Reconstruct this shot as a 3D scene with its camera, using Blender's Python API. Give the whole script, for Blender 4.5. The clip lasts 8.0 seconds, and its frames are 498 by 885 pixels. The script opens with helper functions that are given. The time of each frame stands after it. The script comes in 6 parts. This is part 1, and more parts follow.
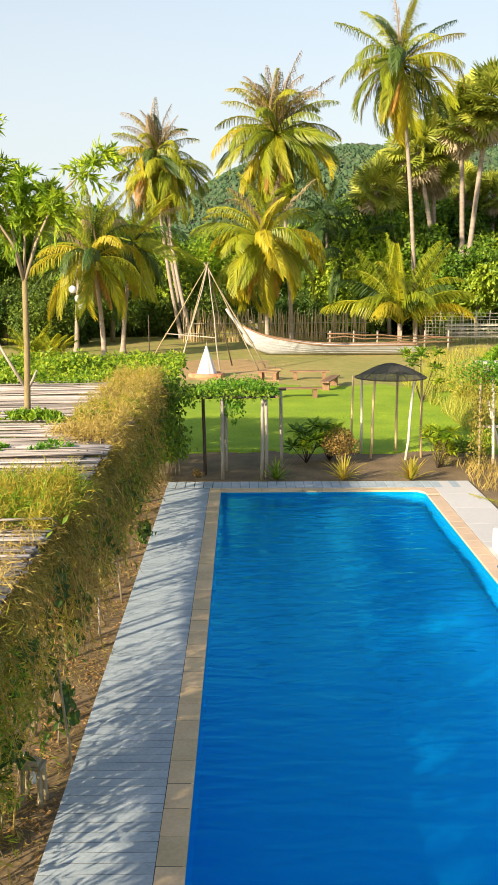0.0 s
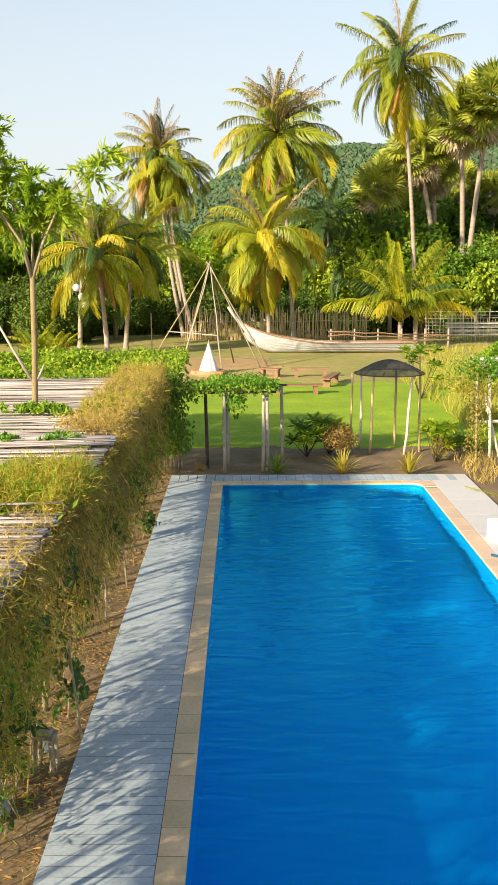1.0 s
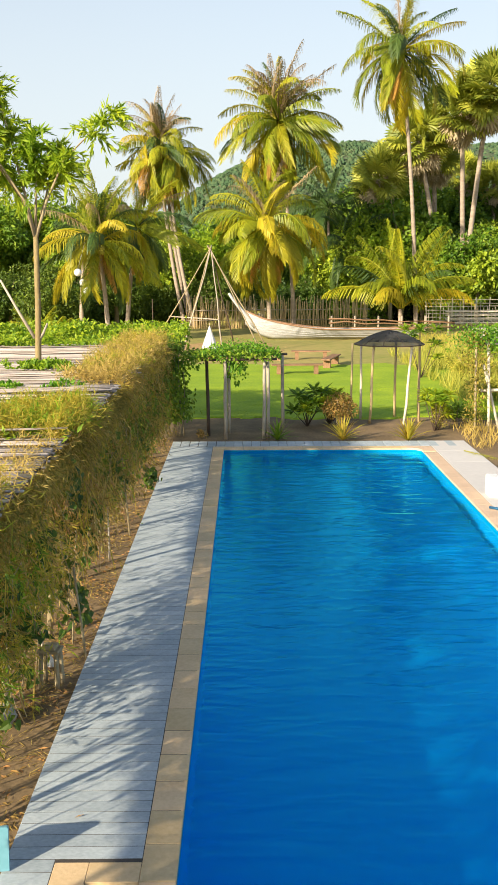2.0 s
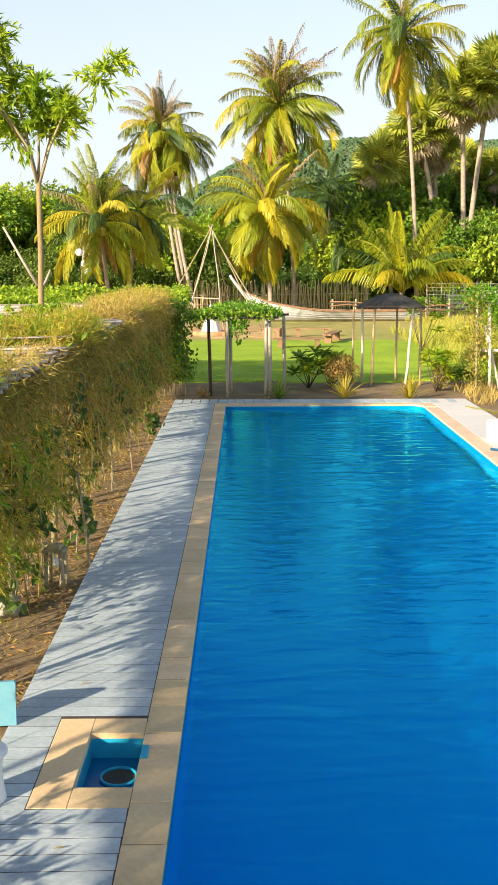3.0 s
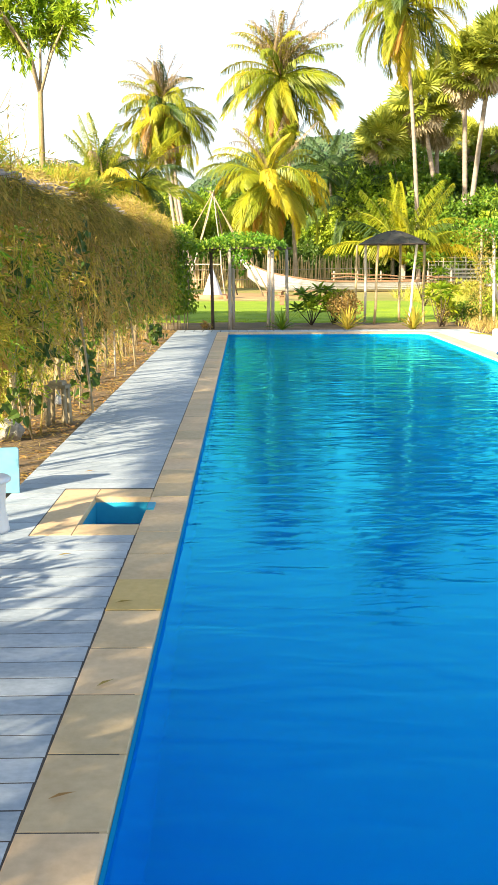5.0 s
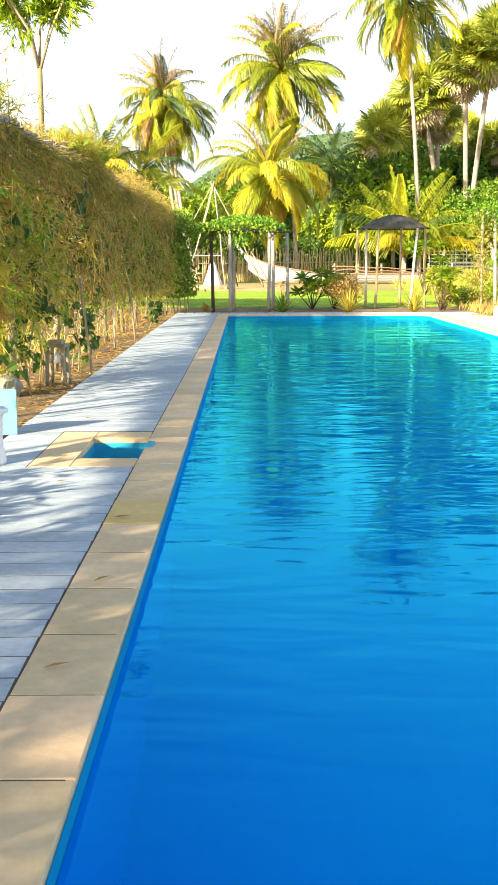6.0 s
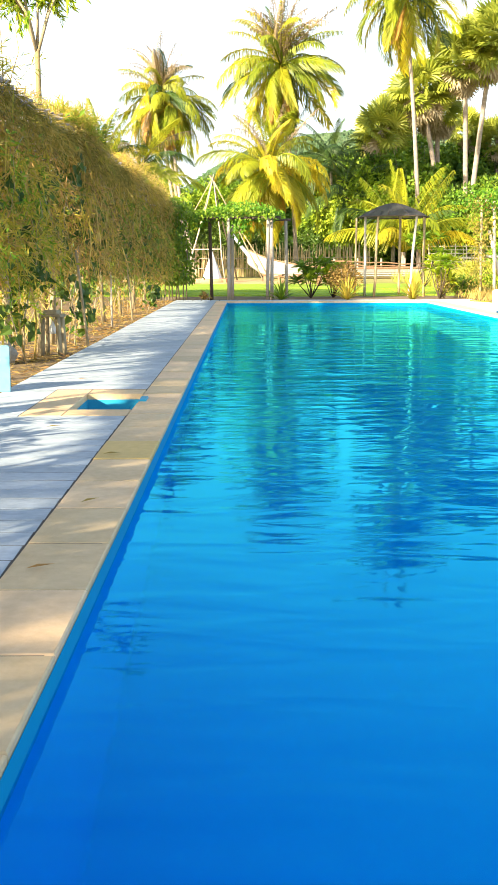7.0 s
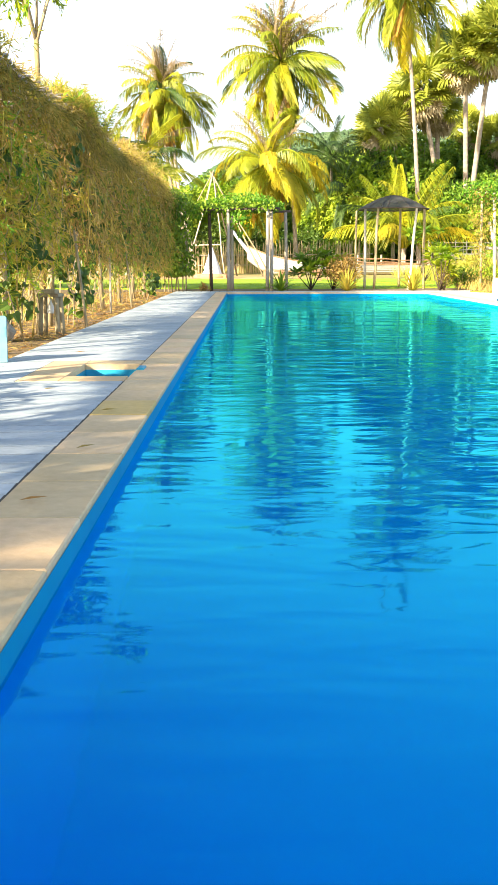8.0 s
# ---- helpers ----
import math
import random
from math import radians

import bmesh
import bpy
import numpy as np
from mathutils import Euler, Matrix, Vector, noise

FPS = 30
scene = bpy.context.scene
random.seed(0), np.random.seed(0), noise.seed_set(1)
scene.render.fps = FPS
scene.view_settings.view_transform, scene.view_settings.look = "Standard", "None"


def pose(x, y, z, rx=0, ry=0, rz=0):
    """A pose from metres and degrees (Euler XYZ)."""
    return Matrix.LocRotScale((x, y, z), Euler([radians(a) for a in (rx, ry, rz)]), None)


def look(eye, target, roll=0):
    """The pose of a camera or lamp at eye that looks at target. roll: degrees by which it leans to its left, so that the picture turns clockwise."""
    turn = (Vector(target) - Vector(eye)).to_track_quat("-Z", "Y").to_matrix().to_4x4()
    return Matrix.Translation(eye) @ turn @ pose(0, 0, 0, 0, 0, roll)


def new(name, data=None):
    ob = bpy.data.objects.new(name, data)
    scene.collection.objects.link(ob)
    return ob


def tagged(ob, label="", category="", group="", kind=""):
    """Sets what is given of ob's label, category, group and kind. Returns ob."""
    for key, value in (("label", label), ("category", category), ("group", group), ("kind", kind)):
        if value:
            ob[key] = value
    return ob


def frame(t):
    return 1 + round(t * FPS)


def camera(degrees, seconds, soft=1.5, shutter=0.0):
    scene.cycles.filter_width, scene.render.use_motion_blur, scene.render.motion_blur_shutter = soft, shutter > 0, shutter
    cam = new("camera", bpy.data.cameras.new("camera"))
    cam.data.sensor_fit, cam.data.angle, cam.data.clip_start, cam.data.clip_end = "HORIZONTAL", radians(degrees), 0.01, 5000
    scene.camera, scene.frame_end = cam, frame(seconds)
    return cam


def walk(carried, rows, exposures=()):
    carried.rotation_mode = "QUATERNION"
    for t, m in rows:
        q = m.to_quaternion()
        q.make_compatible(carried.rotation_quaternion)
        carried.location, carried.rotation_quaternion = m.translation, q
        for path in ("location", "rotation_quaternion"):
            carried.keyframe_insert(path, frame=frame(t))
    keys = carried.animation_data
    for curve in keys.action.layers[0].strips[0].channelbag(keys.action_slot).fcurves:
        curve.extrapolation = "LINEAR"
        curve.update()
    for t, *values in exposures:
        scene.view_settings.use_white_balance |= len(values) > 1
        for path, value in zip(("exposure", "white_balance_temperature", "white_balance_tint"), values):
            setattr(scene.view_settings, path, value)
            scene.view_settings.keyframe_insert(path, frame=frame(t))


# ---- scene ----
cam = camera(27.8, 8.0, soft=1.6)
# seconds, x, y, z, tilt down and turn in degrees
PATH = [
    (0.0, 0.861, -0.950, 5.714, 10.038, -0.375),
    (0.5, 0.871, -1.234, 5.717, 10.068, -0.325),
    (1.0, 0.867, -1.568, 5.684, 10.088, -0.270),
    (1.5, 0.866, -1.840, 5.513, 10.078, -0.250),
    (1.7, 0.864, -1.895, 5.290, 10.070, -0.245),
    (2.8, 0.824, -2.180, 3.750, 10.115, -0.195),
    (3.0, 0.816, -2.242, 3.696, 10.092, -0.205),
    (3.5, 0.801, -2.365, 3.204, 10.082, -0.205),
    (4.0, 0.775, -2.383, 2.561, 10.074, -0.198),
    (4.5, 0.743, -2.384, 2.114, 10.066, -0.195),
    (6.0, 0.745, -2.388, 1.323, 10.094, -0.160),
    (6.5, 0.770, -2.396, 1.143, 10.098, -0.148),
    (7.0, 0.790, -2.400, 0.986, 10.104, -0.143),
    (7.5, 0.797, -2.392, 0.859, 10.109, -0.140),
    (8.0, 0.800, -2.385, 0.756, 10.114, -0.138),
]
LEAN = 0.19


def heading(x, y, z, tilt, turn):
    p, a = radians(tilt), radians(turn)
    way = Vector((-math.sin(a) * math.cos(p), math.cos(a) * math.cos(p), -math.sin(p)))
    eye = Vector((x, y, z))
    return look(eye, eye + way * 10, -LEAN)


EXPOSURES = [(0.0, 0.86), (1.7, 0.85), (3.0, 1.00), (4.0, 1.27), (4.5, 1.42), (6.0, 1.70), (8.0, 1.83)]
walk(cam, [(row[0], heading(*row[1:])) for row in PATH], EXPOSURES)

# ---- world and sun ----
SUN_ELEV, SUN_FROM = 21.0, 226.0   # the sun stands behind and to the left: azimuth from +x, counterclockwise
world = bpy.data.worlds.new("sky")
scene.world = world
world.use_nodes = True
wt = world.node_tree
sky = wt.nodes.new("ShaderNodeTexSky")
sky.sky_type, sky.sun_disc = "NISHITA", False
sky.sun_elevation, sky.sun_rotation = radians(SUN_ELEV), radians(90 - SUN_FROM)
sky.air_density, sky.dust_density, sky.ozone_density = 1.0, 1.6, 0.7
haze = wt.nodes.new("ShaderNodeMix")
haze.data_type = "RGBA"
haze.inputs[7].default_value = (3.85, 4.08, 4.2, 1)
where, axis, low = wt.nodes.new("ShaderNodeTexCoord"), wt.nodes.new("ShaderNodeSeparateXYZ"), wt.nodes.new("ShaderNodeMapRange")
low.interpolation_type = "SMOOTHSTEP"
low.inputs[1].default_value, low.inputs[2].default_value, low.inputs[3].default_value, low.inputs[4].default_value = 0.0, 0.65, 0.85, 0.0
wt.links.new(where.outputs["Generated"], axis.inputs[0])
wt.links.new(axis.outputs[2], low.inputs[0])
wt.links.new(low.outputs[0], haze.inputs[0])
wt.links.new(sky.outputs[0], haze.inputs[6])
wt.links.new(haze.outputs[2], wt.nodes["Background"].inputs[0])
wt.nodes["Background"].inputs[1].default_value = 0.12
sun = new("sun", bpy.data.lights.new("sun", "SUN"))
sun.data.energy, sun.data.angle, sun.data.color = 5.0, radians(0.9), (1.0, 0.85, 0.62)
a, e = radians(SUN_FROM), radians(SUN_ELEV)
sun.matrix_basis = look((-20, -20, 30), (-20 - math.cos(a) * math.cos(e), -20 - math.sin(a) * math.cos(e), 30 - math.sin(e)))


# ---- materials ----
def mat(name, c1, c2, scale=3.0, rough=0.75, bump=0.15, fine=10.0, rnd=0.0, island=0.0, hue=0.0, trans=0.0, coat=0.0, metal=0.0, stretch=(1, 1, 1), world_space=False, spec=0.4):
    """A two-scale mottled surface; rnd and island vary it from piece to piece, trans lets light through a leaf."""
    m = bpy.data.materials.new(name)
    m.use_nodes = True
    t = m.node_tree
    n, link = t.nodes, t.links.new
    out, bsdf = n["Material Output"], n["Principled BSDF"]
    info, geo, tex = n.new("ShaderNodeObjectInfo"), n.new("ShaderNodeNewGeometry"), n.new("ShaderNodeTexCoord")
    mp = n.new("ShaderNodeMapping")
    mp.inputs["Scale"].default_value = stretch
    link(geo.outputs["Position"] if world_space else tex.outputs["Object"], mp.inputs["Vector"])
    w = n.new("ShaderNodeMath")
    w.operation, w.inputs[1].default_value = "MULTIPLY", 0.0 if world_space else 37.0
    link(info.outputs["Random"], w.inputs[0])
    cols = []
    for k, det in ((scale, 3.0), (scale * fine, 5.0)):
        q = n.new("ShaderNodeTexNoise")
        q.noise_dimensions = "4D"
        q.inputs["Scale"].default_value, q.inputs["Detail"].default_value = k, det
        link(mp.outputs[0], q.inputs["Vector"])
        link(w.outputs[0], q.inputs["W"])
        cols.append(q)
    add = n.new("ShaderNodeMath")
    add.operation, add.inputs[1].default_value = "MULTIPLY_ADD", 0.55
    link(cols[0].outputs[0], add.inputs[0])
    half = n.new("ShaderNodeMath")
    half.operation, half.inputs[1].default_value = "MULTIPLY", 0.45
    link(cols[1].outputs[0], half.inputs[0])
    link(half.outputs[0], add.inputs[2])
    ramp = n.new("ShaderNodeMapRange")
    ramp.inputs[1].default_value, ramp.inputs[2].default_value = 0.32, 0.68
    link(add.outputs[0], ramp.inputs[0])
    mix = n.new("ShaderNodeMix")
    mix.data_type = "RGBA"
    mix.inputs[6].default_value, mix.inputs[7].default_value = (*c1, 1), (*c2, 1)
    link(ramp.outputs[0], mix.inputs[0])
    col = mix.outputs[2]
    for src, amount in ((info.outputs["Random"], rnd), (geo.outputs["Random Per Island"], island)):
        if not amount:
            continue
        hs = n.new("ShaderNodeHueSaturation")
        v = n.new("ShaderNodeMapRange")
        v.inputs[3].default_value, v.inputs[4].default_value = 1 - amount, 1 + amount
        link(src, v.inputs[0])
        link(v.outputs[0], hs.inputs["Value"])
        if hue:
            h = n.new("ShaderNodeMapRange")
            h.inputs[3].default_value, h.inputs[4].default_value = 0.5 + hue, 0.5 - hue
            link(src, h.inputs[0])
            link(h.outputs[0], hs.inputs["Hue"])
        link(col, hs.inputs["Color"])
        col = hs.outputs[0]
    link(col, bsdf.inputs["Base Color"])
    bsdf.inputs["Roughness"].default_value, bsdf.inputs["Metallic"].default_value = rough, metal
    bsdf.inputs["Specular IOR Level"].default_value = spec
    bsdf.inputs["Coat Weight"].default_value = coat
    if bump:
        b = n.new("ShaderNodeBump")
        b.inputs["Strength"].default_value, b.inputs["Distance"].default_value = bump, 0.02
        link(cols[1].outputs[0], b.inputs["Height"])
        link(b.outputs[0], bsdf.inputs["Normal"])
    if trans:
        tr, ms = n.new("ShaderNodeBsdfTranslucent"), n.new("ShaderNodeMixShader")
        link(col, tr.inputs["Color"])
        ms.inputs[0].default_value = trans
        link(bsdf.outputs[0], ms.inputs[1])
        link(tr.outputs[0], ms.inputs[2])
        link(ms.outputs[0], out.inputs["Surface"])
    return m


SOIL = mat("sandy_soil", (0.095, 0.065, 0.032), (0.30, 0.205, 0.105), 1.2, 0.95, 0.5, 14, world_space=True)
DIRT = mat("bare_orange_dirt", (0.36, 0.22, 0.085), (0.57, 0.39, 0.175), 0.35, 0.95, 0.4, 16, world_space=True)
LAWN = mat("lawn_grass", (0.15, 0.27, 0.006), (0.36, 0.47, 0.014), 0.5, 0.9, 0.8, 22, world_space=True)
DRYLAWN = mat("dry_sandy_lawn", (0.19, 0.235, 0.03), (0.47, 0.35, 0.125), 0.16, 0.95, 0.6, 12, world_space=True)
DECK = mat("white_washed_board", (0.28, 0.335, 0.37), (0.53, 0.59, 0.625), 1.6, 0.75, 0.12, 14, rnd=0.045, stretch=(1, 1.6, 1), spec=0.25)
STONE = mat("sandstone_coping", (0.57, 0.40, 0.205), (0.77, 0.575, 0.335), 1.7, 0.62, 0.15, 14, rnd=0.11, hue=0.006)
YELLOWSTONE = mat("yellow_stained_sandstone", (0.56, 0.38, 0.11), (0.74, 0.53, 0.20), 1.7, 0.62, 0.15, 14)
SALMON = mat("salmon_sandstone_coping", (0.58, 0.40, 0.26), (0.70, 0.52, 0.37), 1.7, 0.62, 0.15, 14, rnd=0.06)
CONCRETE = mat("pale_concrete", (0.55, 0.525, 0.50), (0.64, 0.61, 0.58), 0.5, 0.85, 0.15, 18, rnd=0.03)
GROUT = mat("dark_joints_and_shade", (0.05, 0.045, 0.04), (0.09, 0.08, 0.07), 4, 0.95, 0.2)
# one wall paint split in two tones, to even out the light on it
POOLWALL = mat("waterline_light_tone", (0.0, 0.25, 0.47), (0.0, 0.29, 0.52), 0.9, 0.6, 0.05, 14, world_space=True, spec=0.1)
POOLDEEP = mat("sun_offset_pool_wall", (0.0, 0.30, 0.70), (0.0, 0.33, 0.75), 0.9, 0.6, 0.05, 14, world_space=True, spec=0.1)
POOLBLUE = mat("blue_pool_paint", (0.0, 0.42, 0.85), (0.0, 0.46, 0.88), 0.5, 0.6, 0.04, 16, world_space=True, spec=0.08)
BAMBOO = mat("grey_bamboo", (0.27, 0.225, 0.195), (0.58, 0.51, 0.46), 2.0, 0.75, 0.3, 9, rnd=0.45, stretch=(0.5, 8, 8))
DARKWOOD = mat("dark_wood", (0.05, 0.035, 0.025), (0.12, 0.085, 0.06), 3, 0.8, 0.3, 9, rnd=0.1, stretch=(6, 6, 0.8))
POSTWOOD = mat("weathered_post", (0.30, 0.25, 0.19), (0.52, 0.46, 0.37), 3, 0.8, 0.3, 9, rnd=0.15, stretch=(7, 7, 0.7))
TANSTICK = mat("tan_bamboo_stick", (0.46, 0.34, 0.16), (0.70, 0.54, 0.30), 3, 0.8, 0.2, 9, rnd=0.2, stretch=(7, 7, 0.7))
PALEPOST = mat("pale_painted_post", (0.58, 0.50, 0.36), (0.80, 0.73, 0.58), 3, 0.7, 0.2, 9, rnd=0.1, stretch=(7, 7, 0.7))
BENCHWOOD = mat("brown_bench_wood", (0.17, 0.09, 0.045), (0.34, 0.20, 0.11), 2, 0.75, 0.25, 9, rnd=0.12, stretch=(1, 7, 7))
TRUNK = mat("palm_trunk", (0.24, 0.185, 0.14), (0.46, 0.385, 0.31), 1.6, 0.9, 0.6, 7, rnd=0.12, stretch=(1, 1, 4))
BARK = mat("tree_bark", (0.22, 0.17, 0.09), (0.42, 0.35, 0.22), 2.5, 0.9, 0.4, 8, rnd=0.1, stretch=(2, 2, 0.6))
TREEBARK = mat("greenish_bark", (0.16, 0.115, 0.05), (0.34, 0.265, 0.125), 2.5, 0.9, 0.4, 8, stretch=(2, 2, 0.6))
FROND = mat("palm_frond", (0.235, 0.29, 0.012), (0.46, 0.465, 0.026), 0.6, 0.45, 0.0, 6, rnd=0.32, island=0.16, hue=0.02, trans=0.36)
# darker copy of the frond green, with shade put into the colour
FRONDDK = mat("deep_green_shaded_frond", (0.035, 0.075, 0.012), (0.09, 0.15, 0.025), 0.6, 0.5, 0.0, 6, rnd=0.25, island=0.10, hue=0.015, trans=0.2)
FRONDYL = mat("yellowed_frond", (0.36, 0.345, 0.012), (0.57, 0.48, 0.03), 0.6, 0.5, 0.0, 6, rnd=0.25, island=0.16, hue=0.014, trans=0.38)
FRONDDEAD = mat("dead_frond", (0.42, 0.225, 0.035), (0.66, 0.40, 0.10), 0.8, 0.8, 0.0, 6, rnd=0.25, island=0.15, trans=0.3)
FRONDGREY = mat("withered_brown_frond", (0.26, 0.19, 0.09), (0.48, 0.36, 0.21), 0.8, 0.8, 0.0, 6, rnd=0.3, island=0.15, trans=0.25)
FANDRY = mat("dry_fan_leaf", (0.38, 0.30, 0.18), (0.62, 0.52, 0.35), 0.8, 0.8, 0.0, 6, rnd=0.28, island=0.15, trans=0.2)
FAN = mat("fan_palm_leaf", (0.28, 0.34, 0.035), (0.52, 0.53, 0.085), 0.8, 0.45, 0.0, 6, rnd=0.32, island=0.10, hue=0.012, trans=0.4)
LEAFDK = mat("dark_broadleaf", (0.042, 0.09, 0.010), (0.135, 0.21, 0.018), 0.5, 0.5, 0.0, 6, rnd=0.3, island=0.35, hue=0.02, trans=0.24)
LEAFMD = mat("green_broadleaf", (0.10, 0.205, 0.014), (0.285, 0.40, 0.024), 0.5, 0.5, 0.0, 6, rnd=0.28, island=0.36, hue=0.02, trans=0.3)
LEAFLT = mat("bright_creeper_leaf", (0.135, 0.285, 0.012), (0.26, 0.42, 0.025), 0.7, 0.5, 0.0, 6, rnd=0.15, island=0.35, hue=0.025, trans=0.45)
LEAFGY = mat("yellowing_grass_blade", (0.27, 0.33, 0.03), (0.48, 0.48, 0.08), 0.7, 0.6, 0.0, 6, rnd=0.15, island=0.35, hue=0.03, trans=0.35)
LEAFYL = mat("yellow_green_bamboo_leaf", (0.35, 0.325, 0.03), (0.59, 0.475, 0.06), 0.7, 0.6, 0.0, 6, rnd=0.15, island=0.35, hue=0.025, trans=0.5)
LEAFOL = mat("olive_dry_leaf", (0.225, 0.18, 0.028), (0.48, 0.365, 0.075), 0.7, 0.7, 0.0, 6, rnd=0.15, island=0.55, hue=0.025, trans=0.42)
LEAFBR = mat("brown_dry_leaf", (0.27, 0.175, 0.045), (0.54, 0.375, 0.11), 0.9, 0.8, 0.0, 6, rnd=0.15, island=0.5, hue=0.02, trans=0.38)
LIME = mat("lime_green_leaf", (0.25, 0.39, 0.014), (0.45, 0.54, 0.035), 0.7, 0.5, 0.0, 6, rnd=0.15, island=0.30, hue=0.02, trans=0.5)
WHITEPAINT = mat("flaking_white_paint", (0.27, 0.265, 0.265), (0.55, 0.56, 0.58), 1.6, 0.6, 0.2, 8, stretch=(1, 4, 6))
CLOTH = mat("white_cloth", (0.74, 0.75, 0.78), (0.84, 0.84, 0.86), 2, 0.9, 0.1, 8, trans=0.2)
NET = mat("black_shade_cloth", (0.06, 0.06, 0.062), (0.11, 0.11, 0.11), 4, 0.85, 0.3, 20, trans=0.3)
net_nodes, net_link = NET.node_tree.nodes, NET.node_tree.links.new
net_out = net_nodes["Material Output"]
net_solid, net_holes, net_weave = net_out.inputs["Surface"].links[0].from_socket, net_nodes.new("ShaderNodeBsdfTransparent"), net_nodes.new("ShaderNodeMixShader")
net_weave.inputs[0].default_value = 0.22
net_link(net_solid, net_weave.inputs[1])
net_link(net_holes.outputs[0], net_weave.inputs[2])
net_link(net_weave.outputs[0], net_out.inputs["Surface"])
CLAY = mat("orange_clay", (0.45, 0.20, 0.09), (0.60, 0.32, 0.17), 2, 0.9, 0.3, 8)
SKYBLUE = mat("light_blue_plastic", (0.13, 0.34, 0.43), (0.17, 0.39, 0.48), 3, 0.45, 0.05, 8)
WHITE = mat("white_plastic", (0.74, 0.74, 0.73), (0.82, 0.82, 0.81), 3, 0.4, 0.04, 8)
NUT = mat("coconut_husk", (0.35, 0.36, 0.05), (0.55, 0.46, 0.08), 4, 0.5, 0.1, 8, rnd=0.2)
RUBBLE = mat("pale_rubble", (0.50, 0.44, 0.34), (0.68, 0.62, 0.52), 2.5, 0.95, 0.5, 8, rnd=0.15)
# distance haze is put into the hill's muted, lightened greens
HILL = mat("wooded_hill", (0.045, 0.085, 0.04), (0.14, 0.14, 0.07), 0.02, 0.95, 1.0, 9, world_space=True)
HILLTREE = mat("hill_tree_crown", (0.045, 0.095, 0.042), (0.09, 0.14, 0.06), 0.05, 0.95, 0.5, 9, island=0.16, hue=0.03, world_space=True)
ROCK = mat("grey_rock", (0.22, 0.21, 0.18), (0.42, 0.40, 0.35), 6, 0.9, 0.6, 6)
STRAW = mat("dry_straw", (0.42, 0.30, 0.07), (0.64, 0.48, 0.15), 1.5, 0.85, 0.2, 8, island=0.25, trans=0.4)
# blue darkened to stand for the shade inside the skimmer box
SKIMBLUE = mat("shade_blue_plastic", (0.0, 0.10, 0.25), (0.0, 0.14, 0.32), 3, 0.3, 0.05, 8)
SKIMWALL = mat("teal_blue_plastic", (0.01, 0.30, 0.48), (0.02, 0.36, 0.55), 3, 0.5, 0.05, 8)
METAL = mat("dull_blue_metal", (0.02, 0.10, 0.22), (0.04, 0.16, 0.30), 5, 0.4, 0.05, 8, metal=0.3)


def water_material():
    m = bpy.data.materials.new("pool_water")
    m.use_nodes = True
    n, link = m.node_tree.nodes, m.node_tree.links.new
    n.remove(n["Principled BSDF"])
    below, above, mix, fres = n.new("ShaderNodeBsdfRefraction"), n.new("ShaderNodeBsdfGlossy"), n.new("ShaderNodeMixShader"), n.new("ShaderNodeFresnel")
    below.inputs["Color"].default_value, below.inputs["IOR"].default_value, below.inputs["Roughness"].default_value = (0.06, 0.89, 1.0, 1), 1.333, 0.12
    above.inputs["Color"].default_value, above.inputs["Roughness"].default_value = (0.06, 1.0, 0.92, 1), 0.015
    fres.inputs["IOR"].default_value = 1.333
    geo, mp = n.new("ShaderNodeNewGeometry"), n.new("ShaderNodeMapping")
    mp.inputs["Scale"].default_value = (0.6, 1.7, 1)
    link(geo.outputs["Position"], mp.inputs["Vector"])
    last = None
    # a breeze ruffles the middle of the pool, its near end lies calm
    axis = n.new("ShaderNodeSeparateXYZ")
    link(geo.outputs["Position"], axis.inputs[0])
    breeze = n.new("ShaderNodeMapRange")
    breeze.inputs[1].default_value, breeze.inputs[2].default_value, breeze.inputs[3].default_value, breeze.inputs[4].default_value = -1.5, 26.0, 0.13, 1.35
    link(axis.outputs[1], breeze.inputs[0])
    for k, dist, strength in ((1.2, 0.05, 0.55), (2.7, 0.026, 0.70)):
        q, u = n.new("ShaderNodeTexNoise"), n.new("ShaderNodeBump")
        q.inputs["Scale"].default_value, q.inputs["Detail"].default_value, q.inputs["Distortion"].default_value = k, 2.0, 0.8
        link(mp.outputs[0], q.inputs["Vector"])
        u.inputs["Distance"].default_value = dist
        power = n.new("ShaderNodeMath")
        power.operation, power.inputs[1].default_value = "MULTIPLY", strength
        link(breeze.outputs[0], power.inputs[0])
        link(power.outputs[0], u.inputs["Strength"])
        link(q.outputs[0], u.inputs["Height"])
        if last:
            link(last.outputs[0], u.inputs["Normal"])
        last = u
    for node in (below, above, fres):
        link(last.outputs[0], node.inputs["Normal"])
    part_gloss = n.new("ShaderNodeMath")
    part_gloss.operation, part_gloss.inputs[1].default_value = "MULTIPLY", 1.0
    link(fres.outputs[0], part_gloss.inputs[0])
    link(part_gloss.outputs[0], mix.inputs[0])
    link(below.outputs[0], mix.inputs[1])
    link(above.outputs[0], mix.inputs[2])
    link(mix.outputs[0], n["Material Output"].inputs["Surface"])
    return m


WATER = water_material()


